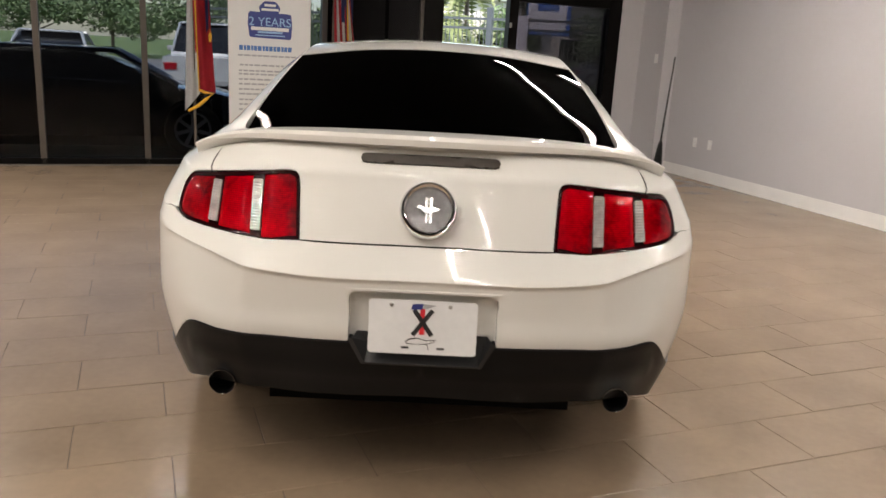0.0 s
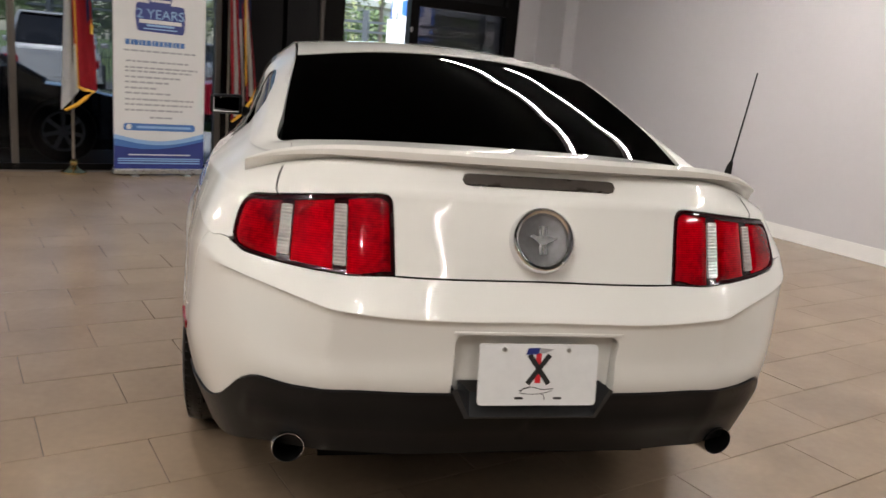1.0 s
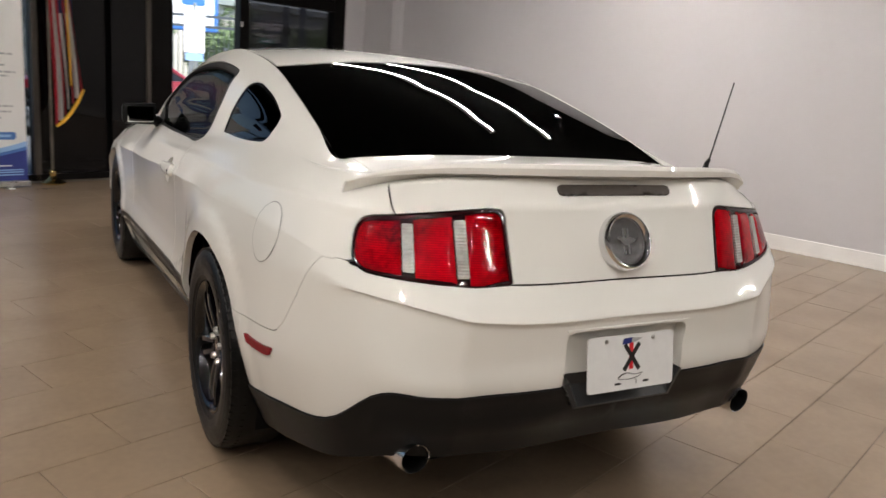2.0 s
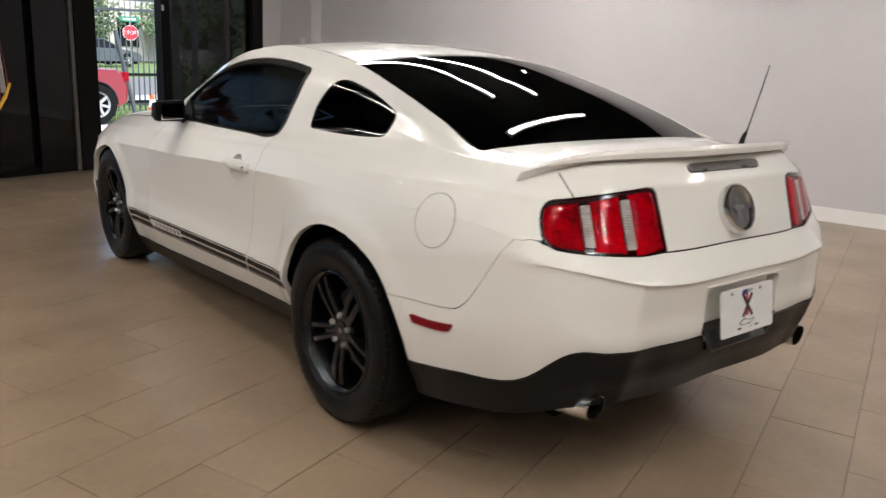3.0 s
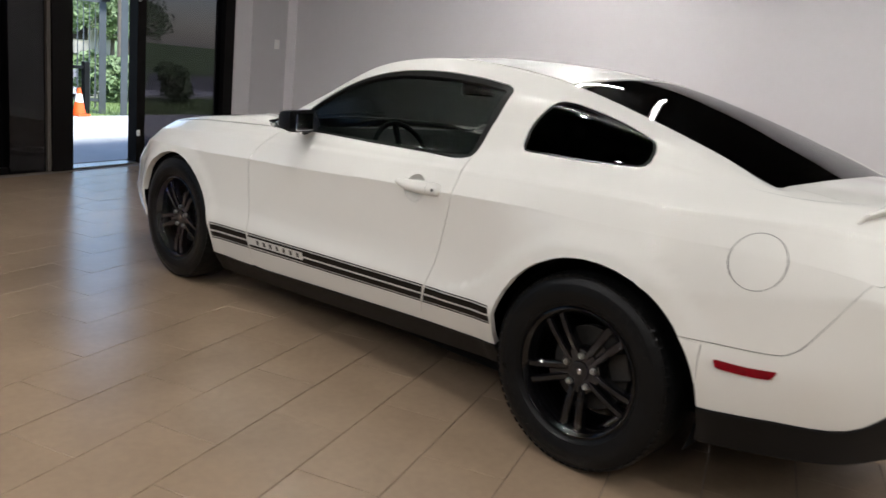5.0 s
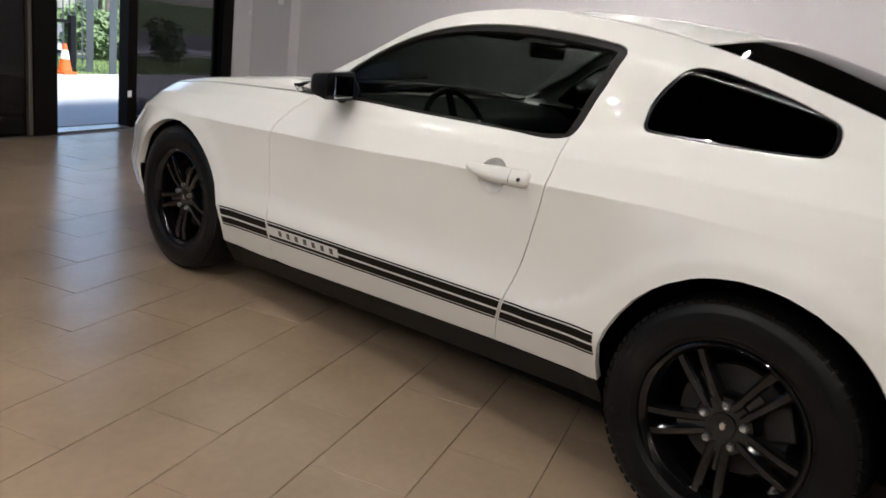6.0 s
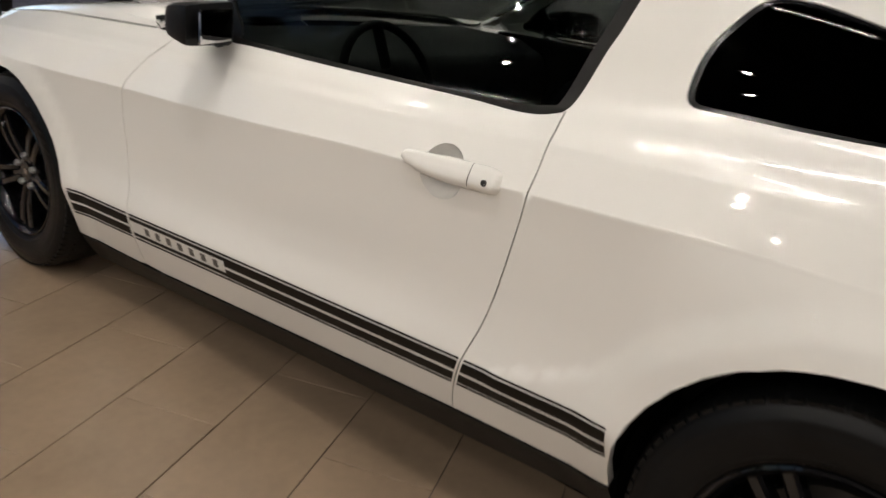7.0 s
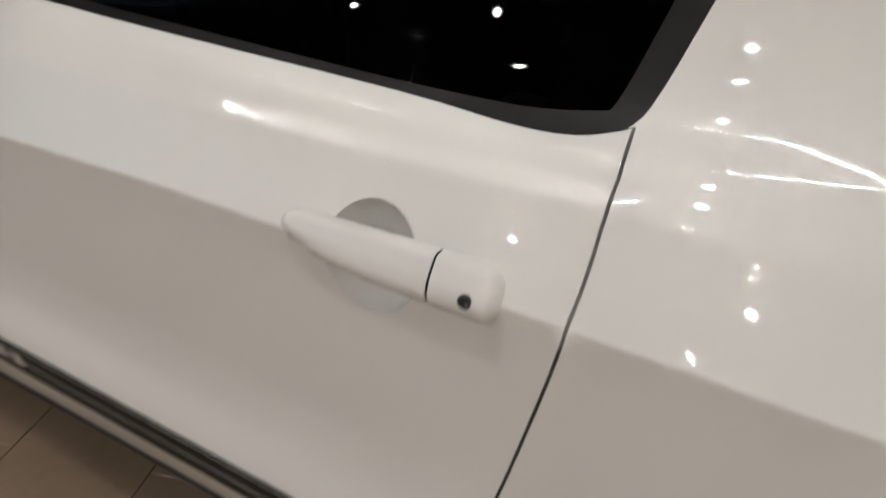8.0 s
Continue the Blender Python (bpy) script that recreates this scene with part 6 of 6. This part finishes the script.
part("panel", boxed((-.70, -.27, 2.35), (.62, -.251, 4.1)), SIGNWHITE, pylon)
part("mark", prism(rounded([(-.4, 3.0), (.35, 3.0), (.35, 3.5), (-.4, 3.5)], .1), .01, Matrix.Translation((0, -.27, 0)) @ FACE), SIGNBLUE, pylon, "plain blue mark")
for u, v in ((-14, 27.5), (-5.5, 27.8), (4.5, 28), (24, 27.5)):
    pole = O("utility_pole", rodded((u, v, G), (u, v, 9), .14, .10), BARK, "weathered wooden utility pole beside the street", "pole")


# trees and shrubs
def crown_mesh(name, n, rx, ry, rz, leaf, seed, hole=.25):
    """Many small leaf clumps in an uneven crown."""
    rnd = random.Random(seed)
    lobes = [(Vector((rnd.uniform(-.6, .6) * rx, rnd.uniform(-.6, .6) * ry, rnd.uniform(-.5, .6) * rz)), rnd.uniform(.35, .62)) for _ in range(9)]
    verts, faces = [], []
    while len(faces) < n:
        c, r = rnd.choice(lobes)
        d = Vector((rnd.gauss(0, 1), rnd.gauss(0, 1), rnd.gauss(0, 1))).normalized() * rnd.uniform(.55, 1.0)
        p = c + Vector((d.x * rx * r, d.y * ry * r, d.z * rz * r))
        a = Vector((rnd.gauss(0, 1), rnd.gauss(0, 1), rnd.gauss(0, .6))).normalized()
        b = a.cross(Vector((rnd.gauss(0, 1), rnd.gauss(0, 1), rnd.gauss(0, 1)))).normalized()
        s = leaf * rnd.uniform(.5, 1.3)
        k = len(verts)
        verts += [p - a * s, p - b * s * .4, p + a * s, p + b * s * .4]
        faces.append((k, k + 1, k + 2, k + 3))
    me = bpy.data.meshes.new(name)
    me.from_pydata([tuple(v) for v in verts], [], faces)
    return me


def tree(u, v, h, r, seed):
    ob = thing("tree", "broad green leafy tree beside the street", "tree", ROOM @ Matrix.Translation((u, v, G)), "street trees")
    rnd = random.Random(seed)
    part("trunk", tube([(0, 0, 0), (.05, .02, h * .25), (-.04, .05, h * .55)], [h * .035, h * .028, h * .018], 10), BARK, ob, smooth=40)
    for k in range(5):
        a = k * 1.3 + rnd.uniform(0, .6)
        part("limb", tube([(0, .02, h * (.32 + .05 * k)), (math.cos(a) * r * .4, math.sin(a) * r * .4, h * (.5 + .05 * k)), (math.cos(a) * r * .75, math.sin(a) * r * .75, h * (.62 + .06 * k))], [h * .014, h * .009, h * .003], 7), BARK, ob, smooth=40)
    c = link("crown", crown_mesh("crown", 4600, r, r, h * .42, .19, seed), LEAF, ob)
    c.location = (0, 0, h * .58)


TREES = [(-44 + k * 5.2, 60 + (k * 37 % 9), 4.6 + (k * 23 % 7) * .35, 3.6 + (k * 11 % 5) * .3) for k in range(12)]
for k, (u, v, h, r) in enumerate(TREES + [(26, 62, 6.5, 3.4), (37, 66, 7, 3.6), (23.5, 46, 4.6, 3.2), (30, 47, 5.2, 3.0), (36.5, 46, 4.8, 3.2), (43, 47, 5.4, 3.2), (43, 58, 6.5, 3.6), (58, 60, 7, 4.2)]):
    tree(u, v, h, r, 30 + k)


def shrub(u, v, r, h, seed):
    ob = link("shrub", crown_mesh("shrub", 2200, r, r, h * .6, .10, seed), LEAF)
    ob.matrix_world = ROOM @ Matrix.Translation((u, v, G + h * .5))
    tagged(ob, "dense green leafy shrub behind the fence", "shrub", "shrubs")


for k, (u, v, r, h) in enumerate(((10.6, 14.7, .55, .95), (11.5, 14.9, .6, 1.0), (12.6, 14.5, .5, .85), (15.5, 33, 1.2, 1.1), (27, 44, 1.3, 1.2))):
    shrub(u, v, r, h, 70 + k)


def palm(u, v, h, seed, r=1.5):
    ob = thing("palm", "palm tree with drooping yellow-green fronds", "tree", ROOM @ Matrix.Translation((u, v, G)), "palms")
    rnd = random.Random(seed)
    part("trunk", tube([(0, 0, 0), (.08, 0, h * .5), (.02, .05, h)], [.17, .13, .11], 10), BARK, ob, smooth=40)
    for k in range(22):
        a, lift = rnd.uniform(0, 6.28), rnd.uniform(-.3, 1.0)
        d = Vector((math.cos(a), math.sin(a), 0))
        bm = bmesh.new()
        spine = [Vector((.02, .05, h)) + d * r * f + Vector((0, 0, r * (lift * f - 1.1 * f * f))) for f in np.linspace(0, 1, 9)]
        side = d.cross(Vector((0, 0, 1)))
        line = [p for i in range(8) for p in (spine[i], spine[i].lerp(spine[i + 1], .5))] + [spine[8]]
        knots = [bm.verts.new(p) for p in line]
        for i in range(1, 16):
            w = .32 * math.sin(math.pi * (i / 17) ** .7) * r / 1.5
            for s in (-1, 1):
                q = line[i] + side * s * w + d * w * .7 - Vector((0, 0, w * .35))
                bm.faces.new((knots[i], knots[i + 1], bm.verts.new(q)))
        part("frond", bm, PALM, ob)


for k, (u, v, h, r) in enumerate(((9.3, 25.5, 2.2, 1.7), (10.6, 27.0, 2.6, 1.7), (12.0, 29.0, 4.2, 2.0), (8.4, 29.5, 3.4, 1.9), (16.5, 33, 6.5, 2.0), (-13, 38, 7.5, 2.0))):
    palm(u, v, h, 90 + k, r)
house = thing("building", "low pale stucco building with dark windows across the street", "building", ROOM @ pose(-34, 74, G))
part("wall", boxed((-12, -4, 0), (12, 4, 4)), FACADE, house)
part("roof", boxed((-12.4, -4.4, 4), (12.4, 4.4, 4.35)), STEEL, house)
for k in range(7):
    w = part("window", boxed((-10.5 + k * 3, -4.05, 1), (-9 + k * 3, -3.98, 2.6)), TRIM, house)
    part("window_frame", boxed((-10.6 + k * 3, -4.08, .92), (-8.9 + k * 3, -4.051, 1.0)), SIGNWHITE, w)
house = thing("building", "low grey building with flat roof across the street", "building", ROOM @ pose(30, 52, G))
part("wall", boxed((-14, -4, 0), (14, 4, 5)), FACADE, house)
part("roof", boxed((-14.4, -4.4, 5), (14.4, 4.4, 5.4)), STEEL, house)
for k in range(8):
    part("window", boxed((-12.5 + k * 3.2, -4.05, 1), (-10.8 + k * 3.2, -3.98, 2.8)), TRIM, house)
